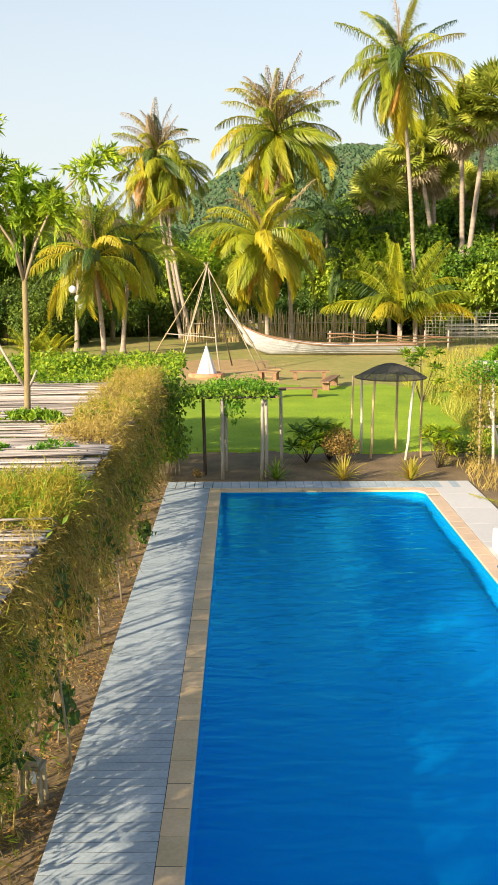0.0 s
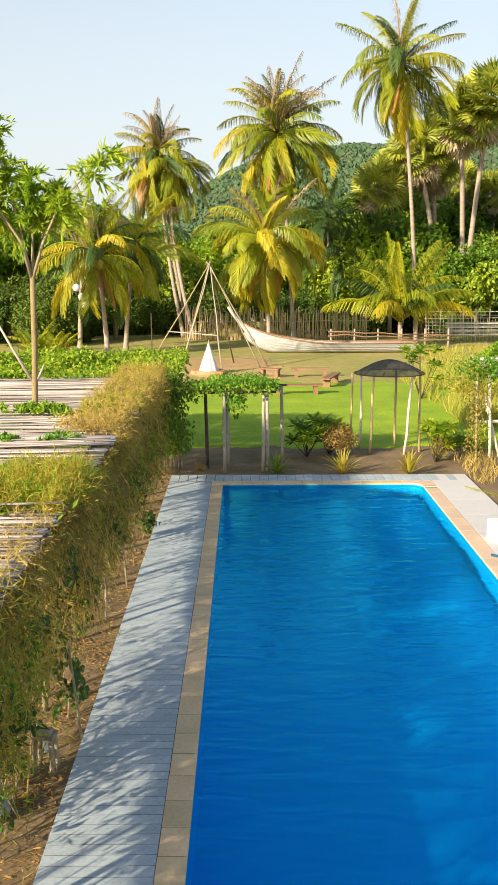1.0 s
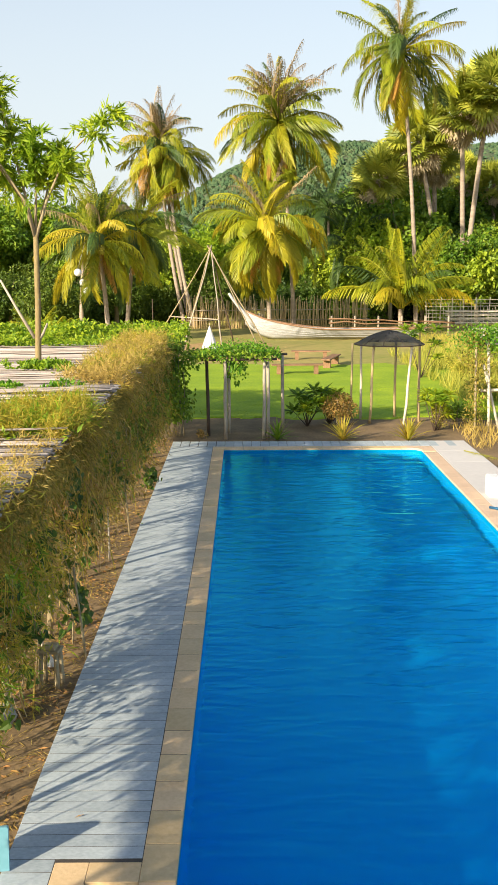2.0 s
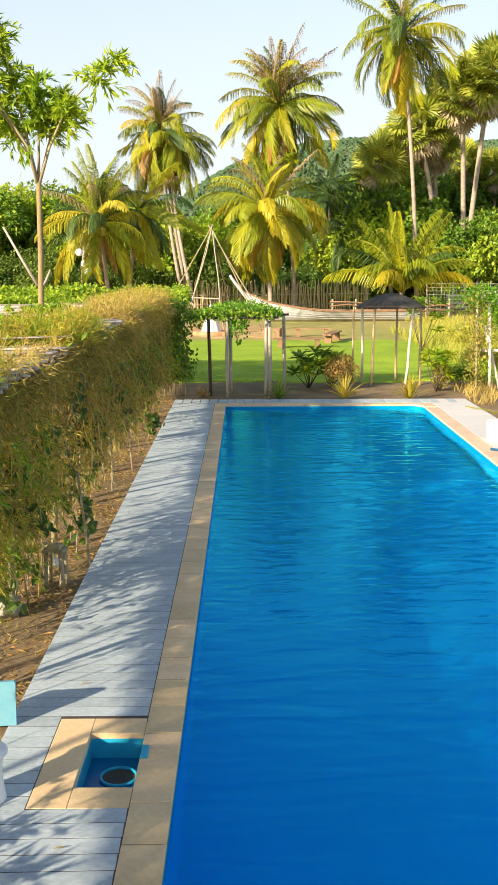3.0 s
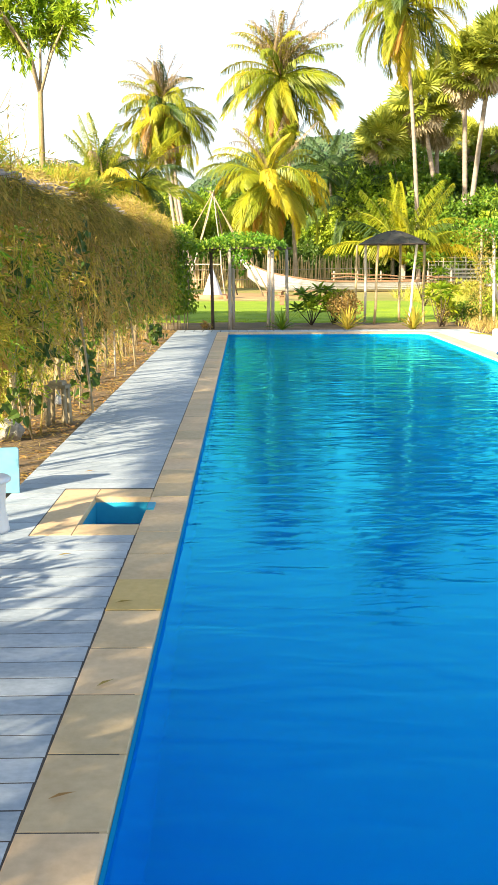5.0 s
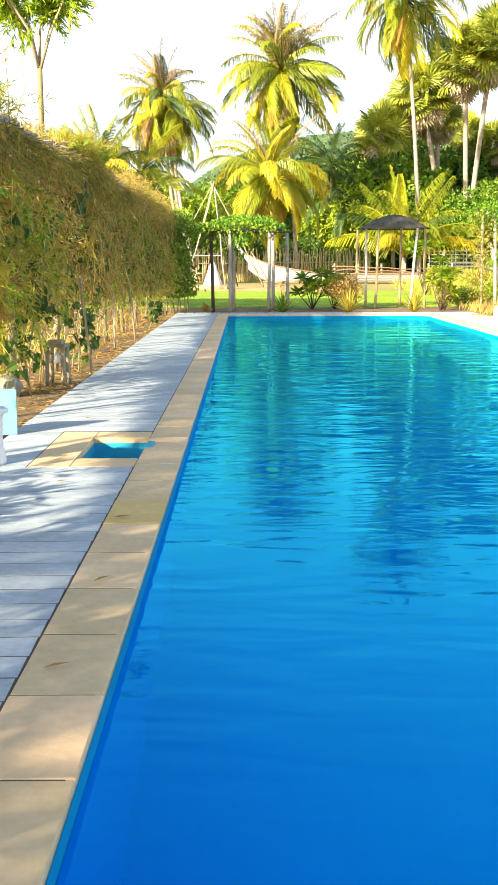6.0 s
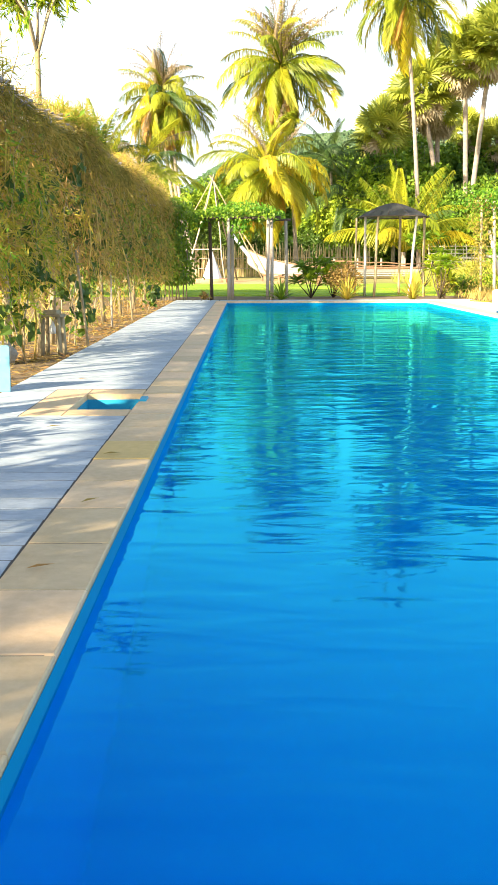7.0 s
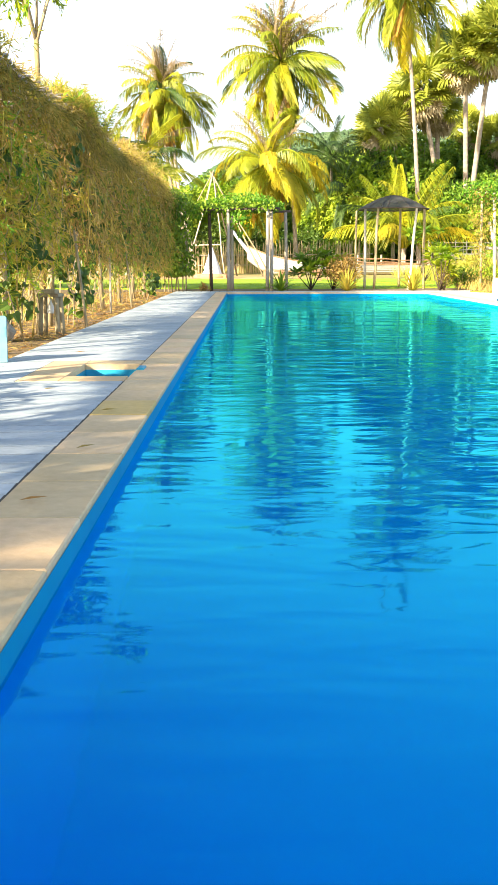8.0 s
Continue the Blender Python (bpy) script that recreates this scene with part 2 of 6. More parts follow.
# ---- geometry helpers ----
class Geo:
    """Gathers corners and faces for one mesh."""

    def __init__(self):
        self.v, self.f, self.s, self.n = [], [], [], 0

    def add(self, verts, faces, smooth=False):
        verts = np.asarray(verts, float).reshape(-1, 3)
        self.v.append(verts)
        self.f.append([np.asarray(f) + self.n for f in faces] if not isinstance(faces, np.ndarray) else faces + self.n)
        self.s.append(np.full(len(faces), smooth))
        self.n += len(verts)
        return self

    def mesh(self, name, material):
        me = bpy.data.meshes.new(name)
        v = np.concatenate(self.v)
        sizes, idx = [], []
        for f in self.f:
            if isinstance(f, np.ndarray):
                sizes.append(np.full(len(f), f.shape[1]))
                idx.append(f.reshape(-1))
            else:
                sizes.append(np.array([len(q) for q in f]))
                idx.append(np.concatenate(f))
        sizes, idx = np.concatenate(sizes).astype(np.int32), np.concatenate(idx).astype(np.int32)
        me.vertices.add(len(v))
        me.vertices.foreach_set("co", v.astype(np.float32).reshape(-1))
        me.loops.add(len(idx))
        me.loops.foreach_set("vertex_index", idx)
        me.polygons.add(len(sizes))
        me.polygons.foreach_set("loop_start", np.concatenate(([0], np.cumsum(sizes)[:-1])).astype(np.int32))
        me.polygons.foreach_set("use_smooth", np.concatenate(self.s) if self.s else np.ones(len(sizes), bool))
        me.update(calc_edges=True)
        me.materials.append(material)
        return me


def box(g, x0, x1, y0, y1, z0, z1, b=0.0):
    """A block whose upper edges are rounded off by b."""
    lo = [(x0, y0, z0), (x1, y0, z0), (x1, y1, z0), (x0, y1, z0)]
    mid = [(x0, y0, z1 - b), (x1, y0, z1 - b), (x1, y1, z1 - b), (x0, y1, z1 - b)]
    top = [(x0 + b, y0 + b, z1), (x1 - b, y0 + b, z1), (x1 - b, y1 - b, z1), (x0 + b, y1 - b, z1)]
    if b:
        f = [(3, 2, 1, 0), (8, 9, 10, 11)]
        for k in range(4):
            j = (k + 1) % 4
            f += [(k, j, 4 + j, 4 + k), (4 + k, 4 + j, 8 + j, 8 + k)]
        return g.add(lo + mid + top, f)
    f = [(3, 2, 1, 0), (4, 5, 6, 7)] + [(k, (k + 1) % 4, 4 + (k + 1) % 4, 4 + k) for k in range(4)]
    return g.add(lo + mid, f)


def tube(g, pts, radii, n=8, caps=True):
    """A round bar along pts with a radius at each."""
    pts = np.asarray(pts, float)
    m = len(pts)
    radii = np.broadcast_to(np.asarray(radii, float), (m,))
    d = np.gradient(pts, axis=0)
    d /= np.linalg.norm(d, axis=1)[:, None] + 1e-9
    ref = np.array([0.0, 0, 1]) if abs(d[0][2]) < 0.9 else np.array([1.0, 0, 0])
    a = np.cross(d, ref)
    a /= np.linalg.norm(a, axis=1)[:, None] + 1e-9
    c = np.cross(d, a)
    ang = np.linspace(0, 2 * np.pi, n, endpoint=False)
    v = pts[:, None] + radii[:, None, None] * (a[:, None] * np.cos(ang)[None, :, None] + c[:, None] * np.sin(ang)[None, :, None])
    f = [(i * n + k, i * n + (k + 1) % n, (i + 1) * n + (k + 1) % n, (i + 1) * n + k) for i in range(m - 1) for k in range(n)]
    if caps:
        f += [tuple(range(n))[::-1], tuple((m - 1) * n + k for k in range(n))]
    return g.add(v.reshape(-1, 3), f, True)


def bar(g, p, q, r0, r1=None, n=7, sag=0.0, wob=0.0, rng=None, seg=5):
    p, q = np.asarray(p, float), np.asarray(q, float)
    s = np.linspace(0, 1, seg)[:, None]
    pts = p + (q - p) * s
    pts[:, 2] -= sag * 4 * (s * (1 - s))[:, 0]
    if wob and rng is not None:
        pts[1:-1] += rng.normal(0, wob, (seg - 2, 3))
    return tube(g, pts, np.linspace(r0, r0 if r1 is None else r1, seg), n)


def unit(a):
    return a / (np.linalg.norm(a, axis=-1, keepdims=True) + 1e-9)


def leaves(g, p, d, n, length, width, fold=0.15, mid=0.42):
    """Pointed leaves: at p, along d, facing n."""
    d = unit(d)
    s = unit(np.cross(d, n))
    n = np.cross(s, d)
    length, width = np.broadcast_to(length, len(p))[:, None], np.broadcast_to(width, len(p))[:, None]
    m = p + d * length * mid
    v = np.stack([p, m + s * width * 0.5 + n * width * fold, p + d * length, m - s * width * 0.5 + n * width * fold], 1)
    k = np.arange(len(p))[:, None] * 4
    return g.add(v.reshape(-1, 3), k + np.array([[0, 1, 2, 3]]))


HEART = np.array([(0.0, 0.0), (-0.06, 0.28), (0.16, 0.50), (0.52, 0.36), (1.0, 0.0), (0.52, -0.36), (0.16, -0.50), (-0.06, -0.28)])


def broad_leaves(g, p, d, n, length, width, fold=0.16):
    """Heart-shaped leaves: at p, along d, facing n, folded a little at the midrib and bent at the tip."""
    d = unit(d)
    s = unit(np.cross(d, n))
    n = np.cross(s, d)
    length, width = np.broadcast_to(length, len(p)), np.broadcast_to(width, len(p))
    u, w = HEART[:, 0], HEART[:, 1]
    v = p[:, None] + d[:, None] * (length[:, None] * u)[..., None] + s[:, None] * (width[:, None] * w)[..., None]
    v += n[:, None] * (width[:, None] * fold * np.abs(w) * 2 - length[:, None] * 0.14 * u ** 2)[..., None]
    k = np.arange(len(p))[:, None] * 8
    return g.add(v.reshape(-1, 3), np.concatenate([k + np.array([[0, 1, 2, 3]]), k + np.array([[0, 3, 4, 5]]), k + np.array([[0, 5, 6, 7]])]))


def part(name, data, parent, label="", material=None, at=None):
    """One mesh, or gathered geometry, as a part under a thing."""
    if isinstance(data, Geo):
        data = data.mesh(name, material)
    ob = new(name, data)
    ob.parent = parent
    if at is not None:
        ob.matrix_basis = at
    return tagged(ob, label)


def thing(name, label, category, at=None, group="", kind="", data=None):
    ob = new(name, data)
    if data is None:
        ob.empty_display_size = 0.2
    if at is not None:
        ob.matrix_basis = at
    return tagged(ob, label, category, group, kind)


def rnd(seed):
    return np.random.default_rng(seed)

# ---- pool, ground and paving ----
PX0, PX1, PY0, PY1 = 0.30, 5.505, -4.0, 24.24      # the pool's inner edges
DECK0, COPE, BACK = -1.12, 0.30, 25.34
WATERZ, FLOORZ = -0.085, -1.45

g = Geo()
X, Y = [-2500, -0.76, 5.75, 2500], [-2500, -4.25, 24.49, 2500]
for i in range(3):
    for j in range(3):
        if (i, j) != (1, 1):
            g.add([(X[i], Y[j], -0.05), (X[i + 1], Y[j], -0.05), (X[i + 1], Y[j + 1], -0.05), (X[i], Y[j + 1], -0.05)], [(0, 1, 2, 3)])
thing("ground", "bare sandy brown soil round the pool", "ground", kind="structure", data=g.mesh("ground", SOIL))

g = Geo()


def corner_outline(r, n=8):
    """The pool's outline, its far right corner rounded."""
    pts = [(PX0, PY0), (PX1, PY0)]
    for k in range(n + 1):
        a = math.pi / 2 * k / n
        pts.append((PX1 - r + r * math.cos(a), PY1 - r + r * math.sin(a)))
    return pts + [(PX0, PY1)]


OUT = corner_outline(0.35)
m = len(OUT)
g.add([(x, y, FLOORZ) for x, y in OUT], [tuple(range(m))])
pool = thing("pool_basin", "blue painted swimming pool basin", "pool", kind="structure")
part("pool_floor", g, pool, "bright blue painted floor", POOLBLUE)
# lower wall toned below the floor's blue, offsetting the sun it catches
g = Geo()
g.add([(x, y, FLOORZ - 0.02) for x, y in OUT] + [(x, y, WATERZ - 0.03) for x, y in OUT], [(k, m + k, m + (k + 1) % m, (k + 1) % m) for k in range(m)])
part("pool_wall", g, pool, "blue painted pool wall, darkened to offset the sun", POOLDEEP)
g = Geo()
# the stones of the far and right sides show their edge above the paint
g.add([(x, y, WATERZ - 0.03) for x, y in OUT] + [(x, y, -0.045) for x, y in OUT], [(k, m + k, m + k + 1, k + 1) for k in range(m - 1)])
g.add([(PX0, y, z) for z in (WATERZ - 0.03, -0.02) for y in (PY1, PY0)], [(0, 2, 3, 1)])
part("waterline_band", g, pool, "turquoise strip at the waterline, its tone set for the light", POOLWALL)
g = Geo()
g.add([(x, y, WATERZ) for x, y in OUT], [tuple(range(m))])
water = thing("water", "clear blue pool water with small ripples", "water", kind="structure", data=g.mesh("water", WATER))
water.visible_shadow = False


def slab_mesh(name, w, d, h, material, b=0.008):
    return box(Geo(), 0, w, 0, d, -h, 0, b).mesh(name, material)


rng = rnd(4)
# bed under the boards and stones, seen only in the joints
g = Geo()
box(g, DECK0 + 0.01, PX0 - 0.03, -4.6, 4.2, -0.048, -0.0013)
box(g, DECK0 + 0.01, PX0 - 0.03, 5.5, BACK - 0.01, -0.048, -0.0013)
box(g, DECK0 + 0.01, -0.5, 4.2, 5.5, -0.048, -0.0013)
box(g, 0.03, PX0 - 0.03, 4.2, 5.5, -0.048, -0.03)
box(g, PX0 - 0.03, PX1 + 0.03, PY0 - 0.3, PY0 - 0.03, -0.048, -0.03)
box(g, PX1 + 0.03, 6.88, -4.6, BACK - 0.01, -0.048, -0.03)
box(g, PX0 - 0.03, PX1 + 0.03, PY1 + 0.03, BACK - 0.01, -0.048, -0.03)
thing("paving_bed", "dark bed in the joints of the paving", "bed", kind="structure", data=g.mesh("paving_bed", GROUT))

SK = (-0.71, 0.0, 4.15, 5.54)        # skimmer surround: x0, x1, y0, y1
HOLE = (-0.43, 0.015, 4.43, 5.27)
deck = thing("deck", "white-washed timber pool deck, boards weathered and stained", "deck", kind="structure")
bw = 0.182
board = slab_mesh("board", -DECK0 - 0.003, bw - 0.009, 0.03, DECK, 0.001)
short = slab_mesh("board_short", SK[0] - DECK0 - 0.008, bw - 0.009, 0.03, DECK, 0.001)
for k in range(int((PY1 + 0.3 + 4.6) / bw)):
    y = -4.6 + k * bw
    inside = SK[2] - bw + 0.005 < y < SK[3] - 0.005
    part("board", short if inside else board, deck, at=pose(DECK0, y, rng.normal(0, 0.0003), 0, rng.normal(0, 0.01), 1.4 if y < 4 else 0.3))
for k in range(34):
    x = DECK0 + 0.24 * k
    if x > 6.6:
        break
    if k == 0:
        bk = slab_mesh("back_board", 0.232, BACK - PY1 - 0.31, 0.03, DECK)
    part("board", bk, deck, at=pose(x, PY1 + COPE + 0.008, rng.normal(0, 0.0015)))

coping = thing("pool_coping", "worn sandstone coping slabs along the pool edge", "coping", kind="structure")
tl = 0.524
slab = slab_mesh("slab", COPE - 0.004, tl - 0.006, 0.05, STONE, 0.005)
yellow_slab = slab_mesh("yellow_slab", COPE - 0.004, tl - 0.006, 0.05, YELLOWSTONE, 0.005)
for k in range(-10, 44):
    y = 1.09 + tl * k
    if -5 < y < PY1 + 0.1:
        stained = k == 3
        part("slab", yellow_slab if stained else slab, coping, "yellow-stained slab" if stained else "", at=pose(0.002, y, rng.normal(0, 0.001) + 0.002))
fslab = slab_mesh("far_slab", tl - 0.006, COPE - 0.004, 0.05, STONE, 0.005)
for k in range(10):
    part("slab", fslab, coping, at=pose(PX0 + tl * k, PY1 + 0.002, 0.002 + rng.normal(0, 0.001)))
    part("slab", fslab, coping, at=pose(PX0 + tl * k, PY0 - 0.302, 0.002))
rslab = slab_mesh("right_slab", COPE + 0.03, tl - 0.004, 0.05, SALMON, 0.005)
for k in range(-10, 43):
    y = 1.09 + tl * k
    if -5 < y < PY1 - 0.7:
        part("slab", rslab, coping, at=pose(PX1 + 0.002, y, 0.002))
# rounded corner stone
part("slab", box(Geo(), PX1 - 0.30, PX1 + 0.335, PY1 + 0.01, PY1 + 0.302, -0.05, -0.002, 0.004), coping, "", SALMON)
part("slab", box(Geo(), PX1 + 0.002, PX1 + 0.335, PY1 - 0.42, PY1 + 0.006, -0.05, -0.002, 0.004), coping, "", SALMON)
part("slab", box(Geo(), 0.002, PX0 - 0.004, 24.16, PY1 + 0.302, -0.05, 0.002, 0.005), coping, "", STONE)
g = Geo()
ring = []
for k in range(9):
    a = math.pi / 2 * k / 8
    for r in (0.35, 0.35 + 0.33):
        ring.append((PX1 - 0.35 + r * math.cos(a), PY1 - 0.35 + r * math.sin(a), 0.003))
g.add(ring + [(x, y, -0.05) for x, y, z in ring], [(2 * k, 2 * k + 1, 2 * k + 3, 2 * k + 2) for k in range(8)] + [(18 + 2 * k, 2 * k, 2 * k + 2, 20 + 2 * k) for k in range(8)])
part("corner_stone", g, coping, "salmon rounded corner stone", SALMON)
# the surround of the skimmer box
for x0, x1, y0, y1 in ((SK[0], HOLE[0], SK[2], SK[3]), (HOLE[0] + 0.003, SK[1] - 0.002, HOLE[3], SK[3]), (HOLE[0] + 0.003, SK[1] - 0.002, SK[2], HOLE[2])):
    part("slab", box(Geo(), x0, x1, y0, y1, -0.05, 0.003, 0.004), coping, "yellowish sandstone slab round the skimmer", STONE)

skim = thing("skimmer_box", "open blue skimmer box with a round basket ring", "skimmer", kind="structure")
g = Geo()
x0, x1, y0, y1 = HOLE
x0, x1, y0, y1 = x0 + 0.004, -0.004, y0 + 0.004, y1 - 0.004
c = [(x0, y0), (x1, y0), (x1, y1), (x0, y1)]
g.add([(x, y, -0.04) for x, y in c] + [(x, y, -0.21) for x, y in c], [(k, k + 4, (k + 1) % 4 + 4, (k + 1) % 4) for k in range(4)])
part("box_wall", g, skim, "", SKIMWALL)
# box floor gets the dark blue, shade put into its colour
part("box_floor", Geo().add([(x, y, -0.208) for x, y in c], [(0, 1, 2, 3)]), skim, "blue floor, darkened for the shade in the box", SKIMBLUE)
cx, cy = -0.17, 4.95
g = Geo()
tube(g, [(cx + 0.14 * math.cos(a), cy + 0.14 * math.sin(a), -0.198) for a in np.linspace(0, 2 * np.pi, 25)], 0.014, 6, False)
part("basket_ring", g, skim, "blue plastic ring", SKIMWALL)
# flat dark disc painted for the shade inside the basket
g = Geo()
g.add([(cx + 0.13 * math.cos(a), cy + 0.13 * math.sin(a), -0.205) for a in np.linspace(0, 2 * np.pi, 24, endpoint=False)], [tuple(range(24))])
part("basket", g, skim, "dark disc for the shade in the basket opening", GROUT)
part("overflow_flap", box(Geo(), 0.004, 0.06, 4.86, 5.06, -0.05, 0.012, 0.006), skim, "small blue plastic flap", SKIMWALL)

paving = thing("side_paving", "pale concrete slabs beside the pool", "paving", kind="structure")
cslab = slab_mesh("concrete_slab", 1.04, 1.496, 0.045, CONCRETE, 0.003)
for k in range(20):
    part("slab", cslab, paving, at=pose(PX1 + 0.345, BACK - 1.5 * (k + 1), 0.0))

# ---- lawn and dry ground ----


def sheet(x0, x1, y0, y1, step, z, edge, seed):
    """A patch of turf with an uneven margin that sinks into the soil."""
    nx, ny = int((x1 - x0) / step) + 1, int((y1 - y0) / step) + 1
    xs, ys = np.linspace(x0, x1, nx), np.linspace(y0, y1, ny)
    g, v = Geo(), []
    for y in ys:
        for x in xs:
            d = min(x - x0, x1 - x, y - y0, y1 - y) - edge * (0.5 + noise.noise((x * 0.9, y * 0.9, seed)))
            h = z + 0.015 * noise.noise((x * 1.7, y * 1.7, seed + 5)) if d > 0 else -0.09
            v.append((x, y, h))
    f = np.array([(j * nx + i, j * nx + i + 1, (j + 1) * nx + i + 1, (j + 1) * nx + i) for j in range(ny - 1) for i in range(nx - 1)])
    return g.add(v, f)


thing("dry_ground", "dry sandy ground with sparse yellowing grass", "ground", kind="structure", data=sheet(-60, 70, 40, 130, 0.8, -0.03, 2.0, 3).mesh("dry_ground", DRYLAWN))
thing("dirt_patch", "bare orange-brown dirt round the benches and the tent", "ground", kind="structure", data=sheet(-7.5, 3.6, 48.2, 61.5, 0.3, 0.008, 2.2, 5).mesh("dirt_patch", DIRT))
thing("lawn", "bright green mown lawn", "lawn", kind="structure", data=sheet(-14, 26, 29.2, 47.5, 0.2, -0.012, 0.9, 9).mesh("lawn", LAWN))

# ---- hill behind ----
g, v = Geo(), []
xs, ys = np.linspace(-330, 400, 460), np.linspace(190, 560, 110)
for y in ys:
    for x in xs:
        s = max(0.0, min(1.0, (y - 190) / 230))
        ridge = 51 / (1 + math.exp(-(x + 28) / 16)) if x < 40 else 51
        ridge = max(ridge, 8) + 3.5 * noise.noise((x * 0.02, 3.1, 0))
        h = ridge * (3 * s * s - 2 * s ** 3) + (2.5 * noise.noise((x * 0.03, y * 0.03, 1)) + 0.9 * noise.noise((x * 0.16, y * 0.16, 2)) + 0.7 * noise.noise((x * 0.33, y * 0.33, 7))) * s
        v.append((x, y, h - 2.0 * (1 - s)))
nx = len(xs)
g.add(v, np.array([(j * nx + i, j * nx + i + 1, (j + 1) * nx + i + 1, (j + 1) * nx + i) for j in range(len(ys) - 1) for i in range(nx - 1)]), True)
thing("hill", "distant wooded hill, haze put into its green", "hill", kind="structure", data=g.mesh("hill", HILL))



def ridge_height(x, y):
    s = max(0.0, min(1.0, (y - 190) / 230))
    ridge = 51 / (1 + math.exp(-(x + 28) / 16)) if x < 40 else 51
    ridge = max(ridge, 8) + 3.5 * noise.noise((x * 0.02, 3.1, 0))
    return ridge * (3 * s * s - 2 * s ** 3)


# tree crowns that cover the hill
r = rnd(15)
g = Geo()
phi = (1 + 5 ** 0.5) / 2
ICO = unit(np.array([(-1, phi, 0), (1, phi, 0), (-1, -phi, 0), (1, -phi, 0), (0, -1, phi), (0, 1, phi), (0, -1, -phi), (0, 1, -phi), (phi, 0, -1), (phi, 0, 1), (-phi, 0, -1), (-phi, 0, 1)], float))
ICF = np.array([(0, 11, 5), (0, 5, 1), (0, 1, 7), (0, 7, 10), (0, 10, 11), (1, 5, 9), (5, 11, 4), (11, 10, 2), (10, 7, 6), (7, 1, 8), (3, 9, 4), (3, 4, 2), (3, 2, 6), (3, 6, 8), (3, 8, 9), (4, 9, 5), (2, 4, 11), (6, 2, 10), (8, 6, 7), (9, 8, 1)])
for k in range(20000):
    x, y = r.uniform(-75, 165), 430 - 190 * r.random() ** 1.3
    rad = r.uniform(0.35, 0.75)
    g.add(ICO * (1 + 0.42 * r.normal(0, 1, (12, 1))) * (rad, rad, rad * 1.1) + (x, y, ridge_height(x, y) + rad * 0.5), ICF)
thing("hill_woods", "tree crowns on the distant hill, haze put into their green", "woods", kind="stuff", data=g.mesh("hill_woods", HILLTREE))

# ---- palms ----
def frond_mesh(name, material, length, droop, leaf, hang, seed, pairs=72, curl=0.0, rise=0.0):
    """A feather leaf that starts at the origin along +x and bends down."""
    r = rnd(seed)
    g = Geo()
    s = np.linspace(0, 1, 15)
    ang = -droop * s ** 1.5
    step = length / 14
    xs = np.concatenate(([0], np.cumsum(np.cos(ang[:-1]) * step)))
    zs = np.concatenate(([0], np.cumsum(np.sin(ang[:-1]) * step)))
    ys = curl * s ** 2 * length
    path = np.stack([xs, ys, zs], 1)
    tube(g, path, np.linspace(0.014, 0.003, 15), 4)
    for side in (-1, 1):
        t = np.linspace(0.16, 0.995, pairs) + r.normal(0, 0.004, pairs)
        t = np.clip(t, 0, 1)
        p = np.stack([np.interp(t, s, path[:, k]) for k in range(3)], 1)
        tang = unit(np.stack([np.interp(t, s, np.gradient(path[:, k])) for k in range(3)], 1))
        up = np.stack([-tang[:, 2], np.zeros(pairs), tang[:, 0]], 1)
        ll = leaf * (0.35 + 0.65 * np.sin(np.pi * np.clip(t * 0.9 + 0.12, 0, 1)) ** 0.7) * r.uniform(0.85, 1.1, pairs)
        out = np.array([0, side, 0]) * 0.75 + tang * (0.35 + 0.6 * t[:, None]) + up * r.normal(0.16, 0.10, (pairs, 1))
        out = unit(out + r.normal(0, 0.10, (pairs, 3)))
        down = np.array([-math.sin(radians(rise)), 0, -math.cos(radians(rise))])
        a = p + out * ll[:, None] * 0.45 + down * (hang * 0.14 * ll)[:, None]
        b = a + unit(out * max(0.15, 1 - 0.5 * hang) + down * hang * r.uniform(0.8, 1.25, (pairs, 1))) * ll[:, None] * 0.55
        w = 0.0062 + 0.003 * r.random(pairs)
        wd = unit(np.cross(out, up + 0.15 * r.normal(0, 1, (pairs, 3))))
        v = np.stack([p - wd * w[:, None] * 0.5, p + wd * w[:, None] * 0.5, a + wd * w[:, None] * 0.6, a - wd * w[:, None] * 0.6, b + wd * 0.002, b - wd * 0.002], 1)
        k = np.arange(pairs)[:, None] * 6
        g.add(v.reshape(-1, 3), np.concatenate([k + np.array([[0, 1, 2, 3]]), k + np.array([[3, 2, 4, 5]])]))
    return g.mesh(name, material)


FR = {}
for key, material in (("g", FROND), ("d", FRONDDK), ("y", FRONDYL), ("x", FRONDDEAD)):
    FR[key] = {
        "up": [frond_mesh("frond", material, 1.0, 0.7 + 0.45 * k, 0.19, 0.9, 11 + k, curl=0.08 * (-1) ** k, rise=60) for k in range(3)],
        "mid": [frond_mesh("frond", material, 1.0, 1.35 + 0.4 * k, 0.235, 1.6, 21 + k, curl=0.10 * (-1) ** k, rise=20) for k in range(3)],
        "low": [frond_mesh("frond", material, 1.0, 0.95 + 0.35 * k, 0.235, 1.6, 31 + k, curl=0.10 * (-1) ** k, rise=-30) for k in range(3)],
        "hang": [frond_mesh("frond", material, 1.0, 0.45, 0.17, 1.2, 41 + k, curl=0.05 * (-1) ** k) for k in range(2)],
    }
for key, material in (("g", FROND), ("y", FRONDYL)):
    FR[key]["spear"] = [frond_mesh("frond", material, 1.0, 0.35 + 0.25 * k, 0.22, 1.3, 61 + k, curl=0.06 * (-1) ** k, rise=55) for k in range(3)]
